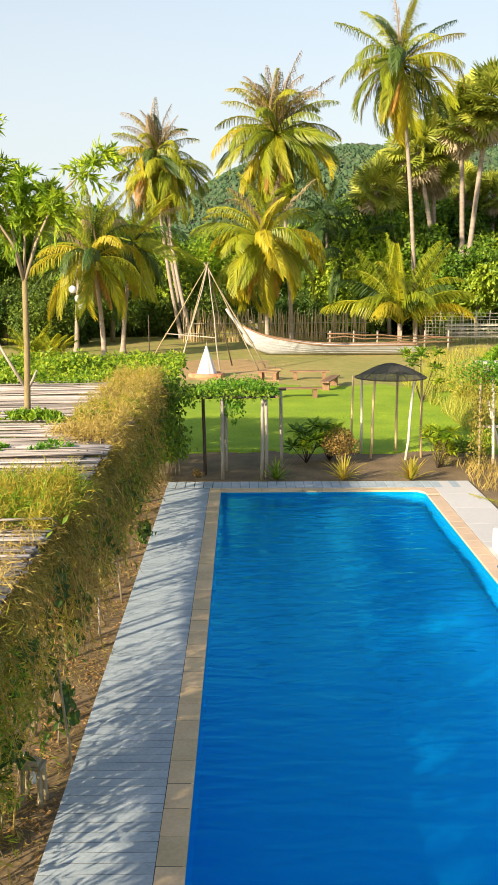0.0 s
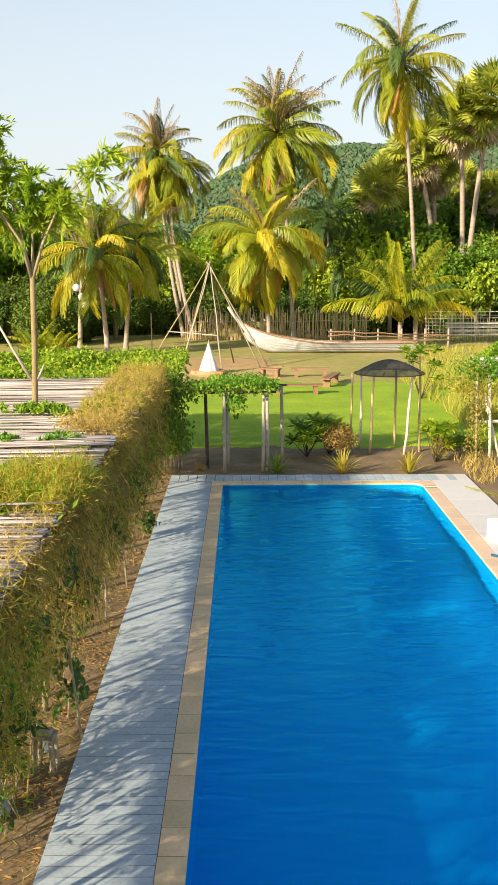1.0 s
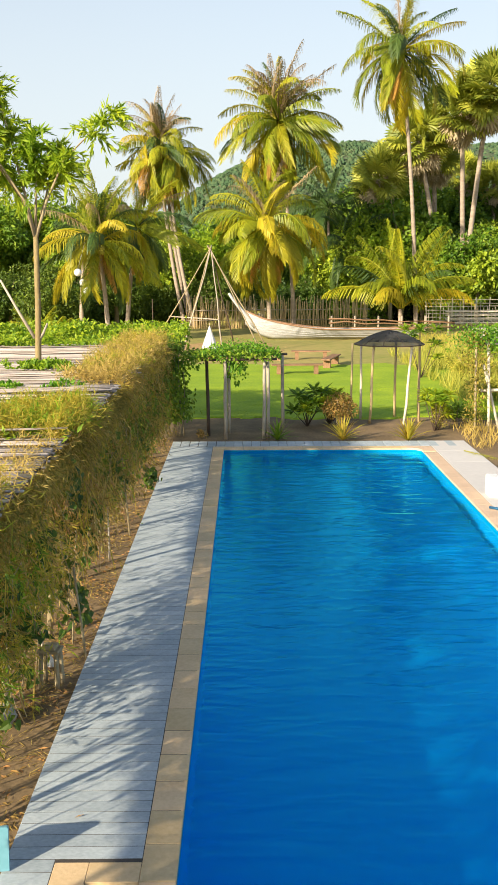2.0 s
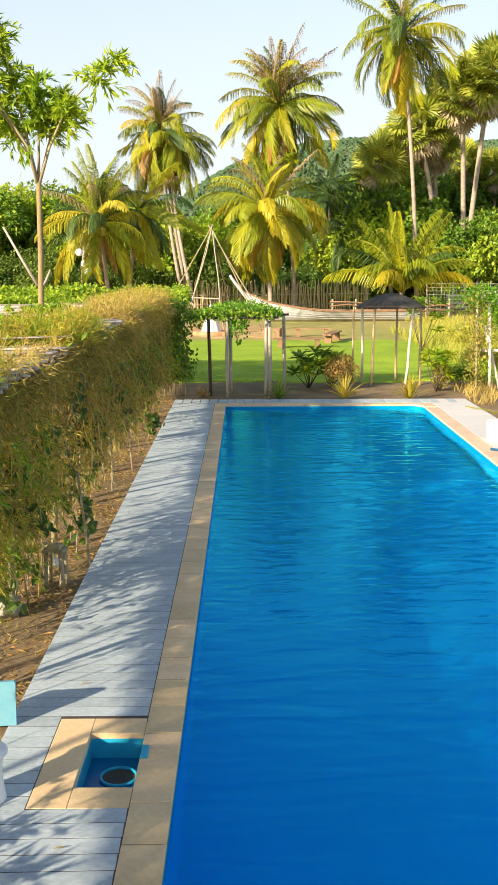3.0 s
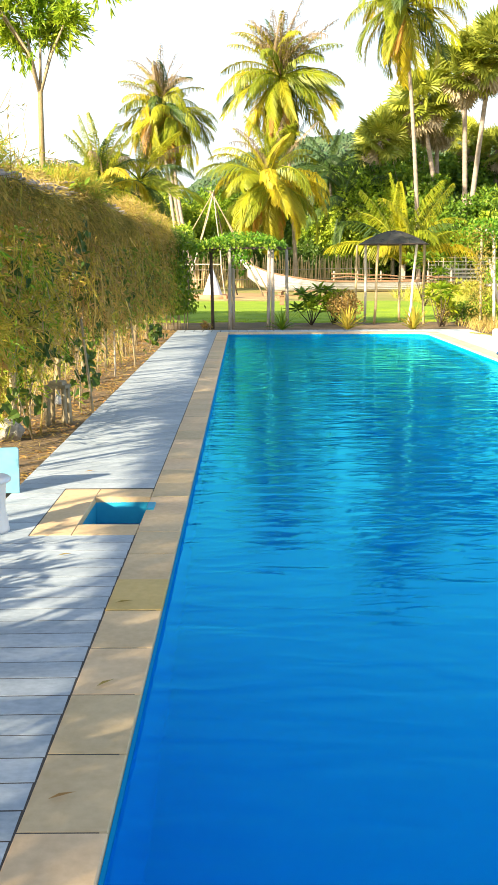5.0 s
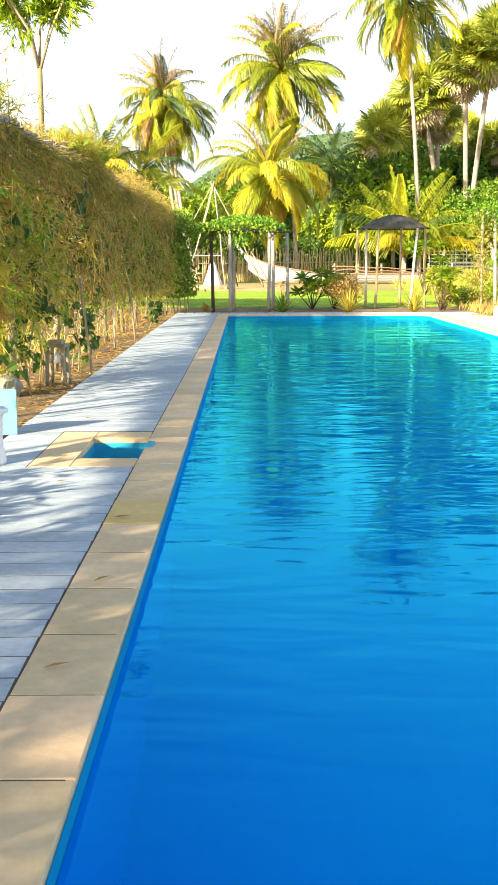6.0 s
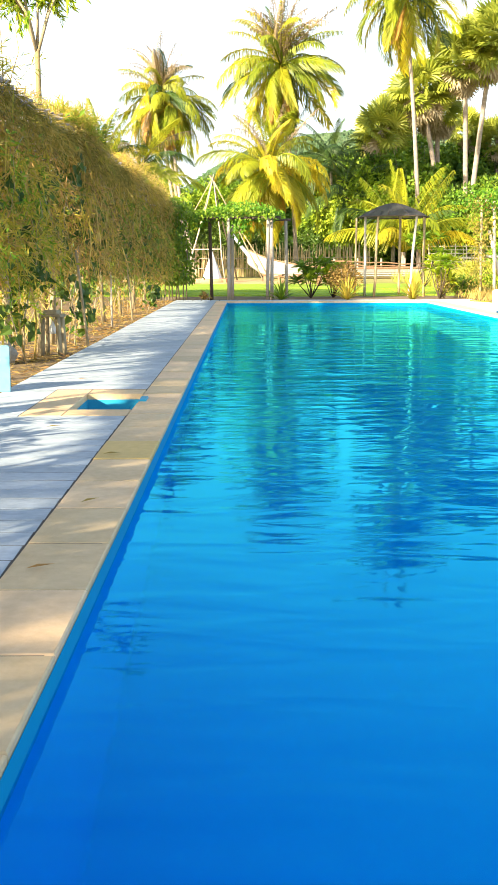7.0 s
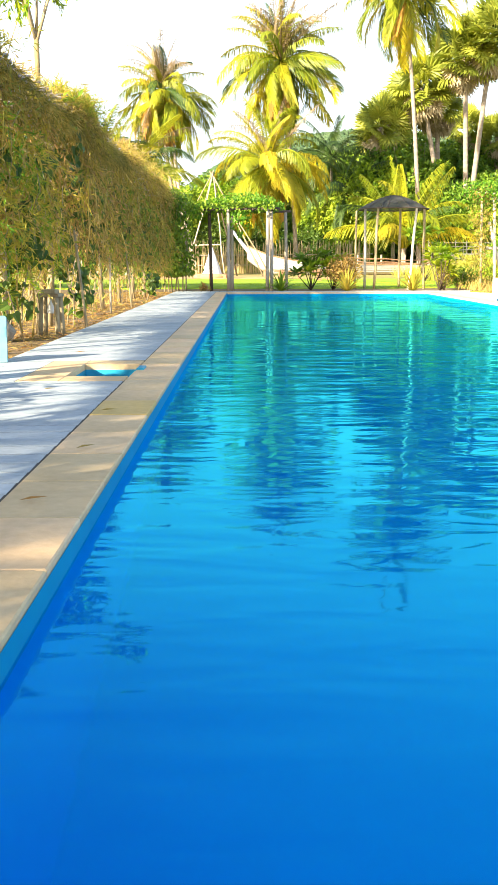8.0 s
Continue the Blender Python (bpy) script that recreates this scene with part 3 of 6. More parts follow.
SPIKES = [frond_mesh("frond", FRONDGREY, 1.0, 0.35 + 0.6 * k, 0.20, 1.3, 51 + k, 40, 0.1 * (-1) ** k, 65) for k in range(3)]
nut_geo = Geo()
for k in range(7):
    a, zz = k * 2.4, -0.12 * (k % 3)
    cxx = np.array([0.16 * math.cos(a), 0.16 * math.sin(a), zz])
    tube(nut_geo, [cxx + (0, 0, q) for q in (0.15, 0.11, 0, -0.10, -0.15)], [0.02, 0.09, 0.125, 0.085, 0.01], 7)
NUTS = nut_geo.mesh("coconut_bunch", NUT)


def crown(tree, top, size, n0, seed, mix="ggggyyd", dead=3, spikes=0, lift=0.0, elev=(63, -42), nuts=1):
    r = rnd(seed)
    n = n0
    for k in range(n):
        q = (k + 0.5) / n
        el = elev[0] + (elev[1] - elev[0]) * q ** 0.9 + r.normal(0, 7) + lift
        az = k * 137.5 + r.normal(0, 13)
        kind = "up" if el > 38 else "mid" if el > 5 else "low"
        col = mix[int(r.integers(len(mix)))]
        if q > 0.5 and r.random() < 0.3 * q and "y" in mix:
            col = "y"
        me = FR[col][kind][int(r.integers(len(FR[col][kind])))]
        s = size * r.uniform(0.85, 1.08) * (0.92 if el > 60 and nuts else 1)
        part("frond", me, tree, "yellowing frond" if col == "y" else "", at=pose(*top) @ pose(0, 0, 0, 0, 0, az) @ pose(0, 0, 0, r.normal(0, 24), -el, 0) @ Matrix.Diagonal((s, s, s, 1)))
    for k in range(spikes):
        s = size * r.uniform(0.7, 1.08)
        part("frond", SPIKES[k % 3], tree, "dry brown upright frond", at=pose(*top) @ pose(0, 0, 0, 0, 0, r.uniform(0, 360)) @ pose(0, 0, 0, r.normal(0, 20), -r.uniform(42, 80), 0) @ Matrix.Diagonal((s, s, s, 1)))
    for k in range(dead):
        me = FR["x"]["hang"][k % 2]
        s = size * r.uniform(0.55, 0.85)
        part("frond", me, tree, "dead brown hanging frond", at=pose(*top) @ pose(0, 0, 0, 0, 0, r.uniform(0, 360)) @ pose(0, 0, 0, 0, r.uniform(58, 80), 0) @ Matrix.Diagonal((s, s, s, 1)))
    for k in range(nuts):
        az = r.uniform(190, 350)
        part("coconut_bunch", NUTS, tree, "green and yellow coconuts", at=pose(top[0] + 0.35 * math.cos(radians(az)), top[1] + 0.35 * math.sin(radians(az)), top[2] - 0.35))


def trunk_geo(base, top, r0, r1, bend=0.0, n=10, rings=0.012):
    g = Geo()
    base, top = np.asarray(base, float), np.asarray(top, float)
    m = max(14, int(np.linalg.norm(top - base) / 0.22))
    s = np.linspace(0, 1, m)[:, None]
    pts = base + (top - base) * s
    side = np.array([top[0] - base[0], 0, 0]) * bend
    pts = pts - side * (s * (1 - s)) * 2
    rad = r0 + (r1 - r0) * s[:, 0] ** 0.6 + rings * (np.arange(m) % 2)
    rad[:3] *= (1.5, 1.28, 1.1)
    return tube(g, pts, rad, n)


def palm(label, base, top, size, n, seed, r0=0.17, r1=0.11, bend=0.3, **more):
    tree = thing("coconut_palm", label, "palm tree", pose(base[0], base[1], -0.06), group="coconut palms")
    off = np.array([base[0], base[1], 0.0])
    tp = np.asarray(top, float) - off + (0, 0, 0.06)
    part("trunk", trunk_geo((0, 0, 0), tp, r0, r1, bend), tree, "pale ringed palm trunk", TRUNK)
    crown(tree, tp, size, n, seed, **more)
    return tree


def arching_fronds(tree, top, size, turns, seed, kind="mid", keys=""):
    """Fronds of a low crown, each with its turn and rise."""
    r = rnd(seed)
    for k, (az, el) in enumerate(turns):
        key = keys[k % len(keys)] if keys else "gyg"[k % 3] if kind == "mid" else "g"
        s = size * r.uniform(0.9, 1.1)
        part("frond", FR[key][kind][k % 3], tree, {"mid": "long arching frond", "low": "orange-brown drooping frond"}.get(kind, "upright frond"), at=pose(*top) @ pose(0, 0, 0, 0, 0, az) @ pose(0, 0, 0, r.normal(0, 12), -el, 0) @ Matrix.Diagonal((s, s, s, 1)))


palm("tall coconut palm with a full green crown", (12.9, 69.0), (11.4, 68.8, 18.75), 5.0, 42, 1, dead=5, spikes=2, elev=(84, -66))
palm("tall coconut palm with a ragged yellowing crown", (4.5, 72.5), (3.3, 72.0, 14.7), 5.3, 62, 2, mix="ggggyd", dead=8, spikes=20, elev=(84, -80))
palm("coconut palm with drooping yellow-green fronds", (2.6, 68.0), (2.35, 68.0, 7.3), 5.2, 50, 3, mix="ggyy", dead=5, spikes=5, elev=(80, -62))
leaning = palm("leaning coconut palm with a yellow crown", (-3.85, 78.0), (-5.6, 78.0, 13.9), 4.3, 40, 4, mix="ggyyd", bend=-0.35, dead=24, spikes=20, elev=(72, -72))
arching_fronds(leaning, (-1.75, 0, 13.8), 4.2, ((190, -38), (215, -50), (250, -56), (285, -52), (320, -44), (350, -36), (235, -34)), 18, "low", "xyx")
palm("leaning coconut palm, one of a clump", (-3.0, 77.5), (-4.9, 77.6, 12.8), 4.4, 22, 5, mix="ggy", bend=-0.4, dead=4, elev=(40, -60))
palm("slim leaning palm trunk in a clump", (-3.4, 78.6), (-5.3, 79.4, 12.4), 4.2, 12, 6, mix="ggy", bend=-0.3, dead=4, elev=(35, -60))
short_palm = palm("short coconut palm with hanging fronds and nuts", (-7.6, 61.0), (-8.1, 61.0, 6.1), 4.6, 30, 7, mix="ggdy", dead=4, nuts=3, spikes=4, elev=(70, -50))
arching_fronds(short_palm, (-0.5, 0, 6.16), 4.6, ((195, 82), (20, 78), (300, 74), (110, 86), (340, 66), (230, 68), (150, 72)), 16, "spear")
palm("short coconut palm with dead hanging fronds", (-7.0, 65.5), (-6.2, 66.0, 7.2), 4.3, 26, 8, mix="gggd", dead=9, spikes=3, elev=(70, -60))
palm("low bushy coconut palm", (-10.2, 66.5), (-9.7, 66.5, 7.0), 4.2, 22, 9, mix="gdd", dead=2, elev=(80, -40))
young = palm("young coconut palm with long arching fronds", (11.65, 68.0), (11.6, 68.0, 1.7), 6.4, 3, 10, mix="gg", dead=0, elev=(80, 66), nuts=0, r0=0.17, r1=0.14)
arching_fronds(young, (-0.05, 0, 1.76), 5.4, ((182, 40), (2, 36), (205, 54), (338, 50), (255, 45), (290, 62)), 14)
arching_fronds(young, (-0.05, 0, 1.76), 6.0, ((200, 84), (20, 76), (95, 87), (335, 66), (160, 72), (300, 80), (250, 70)), 15, "spear")
arching_fronds(young, (-0.05, 0, 1.76), 5.2, ((170, 62), (15, 58), (230, 66), (310, 60)), 17, keys="dgg")
# palms before the woods, their shade carried by the dark frond colour
palm("dark coconut palm, shade put into its frond colour", (8.0, 84.0), (7.9, 84.0, 9.4), 4.8, 26, 12, mix="ddd", dead=1, elev=(80, -50))
palm("dark coconut palm, shade put into its frond colour", (9.2, 80.5), (9.0, 80.5, 6.4), 4.4, 22, 13, mix="ddd", dead=1, elev=(80, -50))


# ---- fan palms ----
def fan_mesh(name, material, seed):
    r = rnd(seed)
    g = Geo()
    tube(g, [(0, 0, 0), (0.5, 0, 0.03), (1.0, 0, 0.0)], [0.025, 0.02, 0.015], 4)
    n = 26
    a = np.linspace(-2.35, 2.35, n) + r.normal(0, 0.02, n)
    ln = 0.95 * (0.75 + 0.25 * np.cos(a * 0.6)) * r.uniform(0.9, 1.05, n)
    d = np.stack([np.cos(a), np.sin(a), 0.10 - 0.16 * np.abs(np.sin(a))], 1)
    w = np.stack([-np.sin(a), np.cos(a), 0 * a], 1)
    o = np.array([1.0, 0, 0])
    fold = np.where(np.arange(n) % 2, 0.03, -0.03)[:, None] * np.array([0, 0, 1.0])
    mid = o + d * ln[:, None] * 0.6 + fold
    tip = o + d * ln[:, None] + np.array([0, 0, -0.14])
    v = np.stack([np.tile(o, (n, 1)), mid + w * 0.075, tip, mid - w * 0.075], 1)
    g.add(v.reshape(-1, 3), np.arange(n)[:, None] * 4 + np.array([[0, 1, 2, 3]]))
    return g.mesh(name, material)


FANS = [fan_mesh("fan_leaf", FAN, k) for k in range(3)]
FANDEAD = [fan_mesh("fan_leaf_dead", FANDRY, 7 + k) for k in range(2)]


def fan_palm(label, base, top, size, n, seed, dead=14):
    tree = thing("sugar_palm", label, "palm tree", pose(base[0], base[1], -0.06), group="sugar palms")
    tp = np.array([top[0] - base[0], top[1] - base[1], top[2] + 0.06])
    part("trunk", trunk_geo((0, 0, 0), tp, 0.24, 0.17, 0.1, rings=0.008), tree, "grey palm trunk", TRUNK)
    r = rnd(seed)
    for k in range(n + dead):
        old = k >= n
        el = 82 - 128 * ((k + 0.5) / n) ** 0.95 + r.normal(0, 9) if not old else r.uniform(-86, -44)
        s = size * r.uniform(0.85, 1.1) * (0.95 if old else 1)
        me = FANDEAD[k % 2] if old else FANS[k % 3]
        part("leaf", me, tree, "dry hanging fan leaf" if old else "", at=pose(*tp) @ pose(0, 0, 0, 0, 0, k * 137.5 + r.normal(0, 9)) @ pose(0, 0, 0, r.normal(0, 45), -el, 0) @ Matrix.Diagonal((s, s, s, 1)))


fan_palm("tall sugar palm with a round crown of fan leaves", (18.5, 80.0), (17.95, 80.0, 16.5), 1.6, 40, 1, 20)
fan_palm("tall leaning sugar palm with fan leaves", (18.2, 79.6), (19.95, 79.6, 17.7), 1.85, 38, 2, 18)
fan_palm("sugar palm with a brown skirt of dead leaves", (17.6, 82.0), (14.9, 82.0, 14.5), 1.6, 38, 3, 24)
fan_palm("sugar palm behind the tall coconut palm", (17.0, 84.0), (16.6, 84.0, 13.4), 1.4, 28, 4, 14)
fan_palm("low sugar palm with a mop of fan leaves", (11.9, 82.0), (11.7, 82.0, 11.5), 1.4, 38, 5, 18)
fan_palm("low sugar palm behind the woods edge", (20.9, 92.0), (20.9, 92.0, 12.7), 1.15, 36, 6, 10)
fan_palm("sugar palm with a mop of dry and green leaves", (13.2, 86.0), (13.3, 86.0, 13.0), 1.3, 32, 8, 14)
fan_palm("low sugar palm at the woods' far end", (23.6, 92.0), (23.6, 92.0, 11.9), 1.2, 36, 9, 8)


# ---- broadleaf trees ----
def clump_points(r, n, rad, blobs, squash=0.8):
    """Leaf places on the skins of many small clumps, with their outward way."""
    c = unit(r.normal(0, 1, (blobs, 3))) * (r.random((blobs, 1)) ** 0.45) * rad * 0.78
    c[:, 2] *= squash
    br = rad * r.uniform(0.22, 0.40, blobs)
    k = r.integers(blobs, size=n)
    o = unit(r.normal(0, 1, (n, 3)))
    p = c[k] + o * (br[k] * r.uniform(0.75, 1.08, n))[:, None]
    return p, o


def crown_mesh(name, material, rad, n, blobs, size, seed):
    r = rnd(seed)
    g = Geo()
    p, o = clump_points(r, n, rad, blobs)
    d = unit(o * 0.5 + r.normal(0, 0.6, (n, 3)) + np.array([0, 0, -0.35]))
    leaves(g, p, d, unit(o + r.normal(0, 0.5, (n, 3))), size * r.uniform(0.7, 1.3, n), size * 0.55 * r.uniform(0.7, 1.2, n))
    return g.mesh(name, material)


CR = [crown_mesh("crown", LEAFDK, 3.0, 5200, 26, 0.34, 1), crown_mesh("crown", LEAFMD, 3.0, 5200, 26, 0.34, 2), crown_mesh("crown", LEAFDK, 3.0, 5200, 30, 0.28, 3), crown_mesh("crown", LEAFMD, 3.0, 5200, 22, 0.38, 5), crown_mesh("crown", LIME, 3.0, 4600, 24, 0.34, 6)]
WOODTRUNK = Geo()
tube(WOODTRUNK, [(0, 0, 0), (0.05, 0, 1.5), (-0.05, 0.05, 3.0), (0, 0, 4.4)], [0.2, 0.16, 0.13, 0.06], 7)
for k in range(5):
    a = k * 1.26
    tube(WOODTRUNK, [(0, 0, 2.2 + 0.25 * k), (0.7 * math.cos(a), 0.7 * math.sin(a), 3.2 + 0.2 * k), (1.4 * math.cos(a), 1.4 * math.sin(a), 4.4 + 0.2 * k)], [0.08, 0.06, 0.02], 5)
WOODTRUNK = WOODTRUNK.mesh("trunk", BARK)


def tree(x, y, h, s, k, label):
    t = thing("broadleaf_tree", label, "tree", pose(x, y, -0.06, 0, 0, (x * 53 + y * 17) % 360), group="woods behind the fence")
    part("trunk", WOODTRUNK, t, at=pose(0, 0, 0) @ Matrix.Diagonal((1, 1, max(0.25, (h - s * 2.0) / 4.0), 1)))
    part("crown", CR[k], t, "", at=pose(0, 0, h - s * 2.1) @ Matrix.Diagonal((s, s, s * 0.95, 1)))


r = rnd(77)
for k in range(64):
    x = -3 + 42 * (k / 63) + r.normal(0, 1.0)
    y = 88 + r.uniform(0, 22)
    h = (9.4 + 2.4 * r.random()) * (0.8 if y < 91 else 1.08)
    if x < 6:
        h *= 0.72
    if 5 < x < 11:
        h *= 0.8
    tree(x, y, h, r.uniform(1.1, 1.5), (1, 3, 1, 0, 3, 2)[int(r.integers(6))], "dense dark green broadleaf tree")
for k in range(26):
    x = 7 + 26 * (k / 25) + r.normal(0, 0.7)
    tree(x, 80 + r.uniform(0, 7), r.uniform(3.5, 6.8), r.uniform(0.75, 1.05), (0, 1, 3, 2, 1)[int(r.integers(5))], "green shrubby tree at the edge of the woods")
for x, y, h, s, k in ((9.4, 80.2, 6.8, 1.0, 1), (11.4, 80.6, 8.4, 1.15, 4), (13.6, 80.4, 10.0, 1.25, 3), (12.6, 79.6, 7.2, 1.0, 4), (15.4, 81.0, 8.0, 1.15, 2), (17.2, 78.9, 6.7, 1.05, 1), (19.3, 78.4, 6.8, 1.1, 3), (21.4, 79.0, 7.3, 1.15, 1), (23.4, 79.0, 7.0, 1.1, 0)):
    tree(x, y, h, s, k, "broadleaf tree at the edge of the woods under the sugar palms")
for k in range(9):
    tree(13.2 + 1.45 * k, 85.5 + r.uniform(0, 2), r.uniform(6.2, 8.6), r.uniform(1.0, 1.25), (1, 2, 3)[k % 3], "full green broadleaf tree at the edge of the woods")
for k in range(34):
    x = -34 + 33 * (k / 33) + r.normal(0, 0.8)
    y = 80 + r.uniform(0, 22)
    tree(x, y, r.uniform(8.0, 11.0) * (0.75 if x > -8 else 1.0), r.uniform(1.0, 1.5), (1, 3, 0, 4, 3)[int(r.integers(5))], "sunlit yellow-green broadleaf tree behind the palms")
# low growth gets mostly the dark leaf, as painted shade under the woods
for k in range(20):
    x = -22 + 31 * (k / 19) + r.normal(0, 0.5)
    tree(x, 80.5 + r.uniform(0, 3), r.uniform(2.6, 4.4), r.uniform(0.8, 1.1), (0, 2, 0, 1)[int(r.integers(4))], "shrub under the woods, shade put into its dark leaves")
for k in range(14):
    x = -30 + 20 * (k / 13) + r.normal(0, 0.6)
    tree(x, 70 + r.uniform(0, 6), r.uniform(3.0, 5.0), r.uniform(0.7, 1.0), (0, 2)[int(r.integers(2))], "shrubby tree behind the palms, shade put into its dark leaves")

# ---- boat ----
def boat():
    t = thing("wooden_boat", "old long wooden boat with flaking white paint, beached on grass", "boat", pose(0, 63.6, 0))
    n = 40
    g, st = Geo(), []
    for k in range(n):
        s = k / (n - 1)
        x = 0.9 + 11.2 * s
        half = 0.95 * min(1.0, (s * 2.6) ** 0.75) * (1 - 0.45 * max(0.0, (s - 0.55) / 0.45) ** 2)
        keel = -0.05 + 1.0 * max(0.0, 1 - s * 5.2) ** 2
        rail = 0.62 + 0.95 * max(0.0, 1 - s * 2.0) ** 1.6 + 0.25 * max(0.0, 1 - s * 7.0) ** 1.5
        prof = []
        for a in np.linspace(0, 1, 7):
            prof.append((x, -half * (a ** 0.55), keel + (rail - keel) * a))
        left = prof[::-1]
        right = [(px, -py, pz) for px, py, pz in prof[1:]]
        st.append(left + right)
    w = len(st[0])
    outer = np.array(st).reshape(-1, 3)
    inner = outer.copy()
    inner[:, 1] *= 0.93
    inner[:, 2] += 0.05 * (inner[:, 2] < 0.4)
    f = [(k * w + j, k * w + j + 1, (k + 1) * w + j + 1, (k + 1) * w + j) for k in range(n - 1) for j in range(w - 1)]
    g.add(outer, f, True)
    g.add(inner, [q[::-1] for q in f], True)
    hull = part("hull", g, t, "white flaking hull", WHITEPAINT)
    for sgn in (-1, 1):
        g = Geo()
        e = 0 if sgn < 0 else w - 1
        tube(g, [np.array(st[k][e]) + (0, 0, 0.03) for k in range(n)], 0.05, 6)
        part("gunwale", g, t, "weathered brown wooden rail", BENCHWOOD)
    for k in range(3):
        g = Geo()
        tube(g, [np.array(st[q][2 + k]) + (0, -0.012, 0) for q in range(3, n)], 0.016, 5)
        part("strake", g, hull, "", WHITEPAINT)
    g = Geo()
    tube(g, [(1.55, 0, 0.75), (1.1, 0, 1.35), (0.55, 0, 2.0), (0.05, 0, 2.65), (-0.15, 0, 2.95)], [0.16, 0.15, 0.12, 0.10, 0.08], 8)
    part("stem_post", g, t, "white curved stem post", WHITEPAINT)
    for k in range(6):
        s = 8 + 5 * k
        g = Geo()
        y = abs(st[s][0][1]) * 0.9
        z = st[s][0][2] - 0.06
        box(g, st[s][0][0] - 0.09, st[s][0][0] + 0.09, -y, y, z - 0.03, z, 0.006)
        part("thwart", g, t, "", BENCHWOOD)


boat()


# ---- fences ----
def stick_fence():
    t = thing("stick_fence", "fence of thin upright bamboo sticks", "fence")
    r = rnd(5)
    me = []
    for k in range(4):
        g = Geo()
        tube(g, [(r.normal(0, 0.02), r.normal(0, 0.02), q) for q in (0, 0.7, 1.4, 2.0)], [0.04, 0.037, 0.032, 0.024], 5)
        me.append(g.mesh("stick", TANSTICK))
    for k in range(145):
        x = -3.5 + 0.095 * k + r.normal(0, 0.03)
        part("stick", me[k % 4], t, at=pose(x, 75 + r.normal(0, 0.05), -0.06, r.normal(0, 2), r.normal(0, 3), 0) @ Matrix.Diagonal((1, 1, r.uniform(0.95, 1.3), 1)))
    for z in (0.6, 1.35):
        g = Geo()
        bar(g, (-3.6, 74.9, z), (10.4, 74.9, z + 0.05), 0.03, n=6, seg=9, wob=0.02, rng=r)
        part("rail", g, t, "", POSTWOOD)


stick_fence()


def lattice_fence():
    t = thing("lattice_fence", "pale bamboo lattice fence", "fence")
    r = rnd(6)
    post = bar(Geo(), (0, 0, 0), (0, 0, 2.4), 0.04, n=6, seg=3).mesh("post", PALEPOST)
    stick = bar(Geo(), (0, 0, 0), (0, 0, 1.9), 0.02, n=5, seg=3).mesh("stick", PALEPOST)
    for k in range(14):
        part("post", post, t, at=pose(14.4 + 0.9 * k, 73 + r.normal(0, 0.05), -0.06, r.normal(0, 1.5), r.normal(0, 1.5), 0))
    for k in range(42):
        part("stick", stick, t, at=pose(14.5 + 0.29 * k, 72.95, -0.06, r.normal(0, 1.5), r.normal(0, 1.5), 0) @ Matrix.Diagonal((1, 1, r.uniform(0.8, 1.2), 1)))
    for k in range(8):
        g = Geo()
        bar(g, (14.2, 72.9, 0.35 + 0.26 * k), (26.5, 72.9, 0.35 + 0.26 * k + r.normal(0, 0.06)), 0.022, n=5, seg=7, wob=0.012, rng=r)
        part("rail", g, t, "", PALEPOST)
    t = thing("pole_fence", "low brown pole fence behind the boat", "fence")
    stub = bar(Geo(), (0, 0, 0), (0, 0, 1.35), 0.075, 0.065, n=7, seg=3).mesh("post", POSTWOOD)
    for z in (0.5, 0.8, 1.1):
        g = Geo()
        bar(g, (6.6, 67.0, z), (15.2, 67.0, z + 0.1 * r.normal(0, 1)), 0.05, 0.04, 6, wob=0.05, rng=r, seg=8)
        part("rail", g, t, "", BENCHWOOD)
    for k in range(6):
        part("post", stub, t, at=pose(6.8 + 1.6 * k, 67.1, -0.06))
    t = thing("slat_fence", "low fence of whitewashed horizontal slats", "fence")
    for k in range(4):
        part("rail", box(Geo(), 15.6, 22.0, 72.3, 72.34, 0.45 + 0.27 * k, 0.56 + 0.27 * k, 0.01), t, "", PALEPOST)
    for k in range(4):
        part("post", box(Geo(), 15.9 + 1.9 * k, 16.0 + 1.9 * k, 72.34, 72.42, -0.06, 1.5, 0.01), t, "", POSTWOOD)


lattice_fence()


# ---- benches ----
def bench(x, y, length, turn, label):
    t = thing("plank_bench", label, "bench", pose(x, y, -0.03, 0, 0, turn), group="benches round the fire place")
    for k in range(2):
        part("plank", box(Geo(), -length / 2, length / 2, -0.22 + 0.225 * k, -0.005 + 0.225 * k, 0.40, 0.46, 0.008), t, "", BENCHWOOD)
    for sx in (-1, 1):
        part("leg", box(Geo(), sx * length * 0.36 - 0.09, sx * length * 0.36 + 0.09, -0.17, 0.17, 0, 0.40, 0.006), t, "thick timber block leg", BENCHWOOD)


bench(4.25, 49.6, 2.0, -2, "brown wooden plank bench on block legs")
bench(5.0, 46.2, 3.0, 75, "brown wooden plank bench on block legs")
bench(3.2, 42.6, 2.3, 2, "long low brown wooden plank bench")
bench(2.2, 49.6, 1.1, -25, "short brown wooden bench")

# ---- tripod and tent ----
t = thing("pole_tripod", "tall frame of long bare poles lashed at the top", "pole frame")
r = rnd(8)
top = np.array([-1.04, 55.5, 5.62])
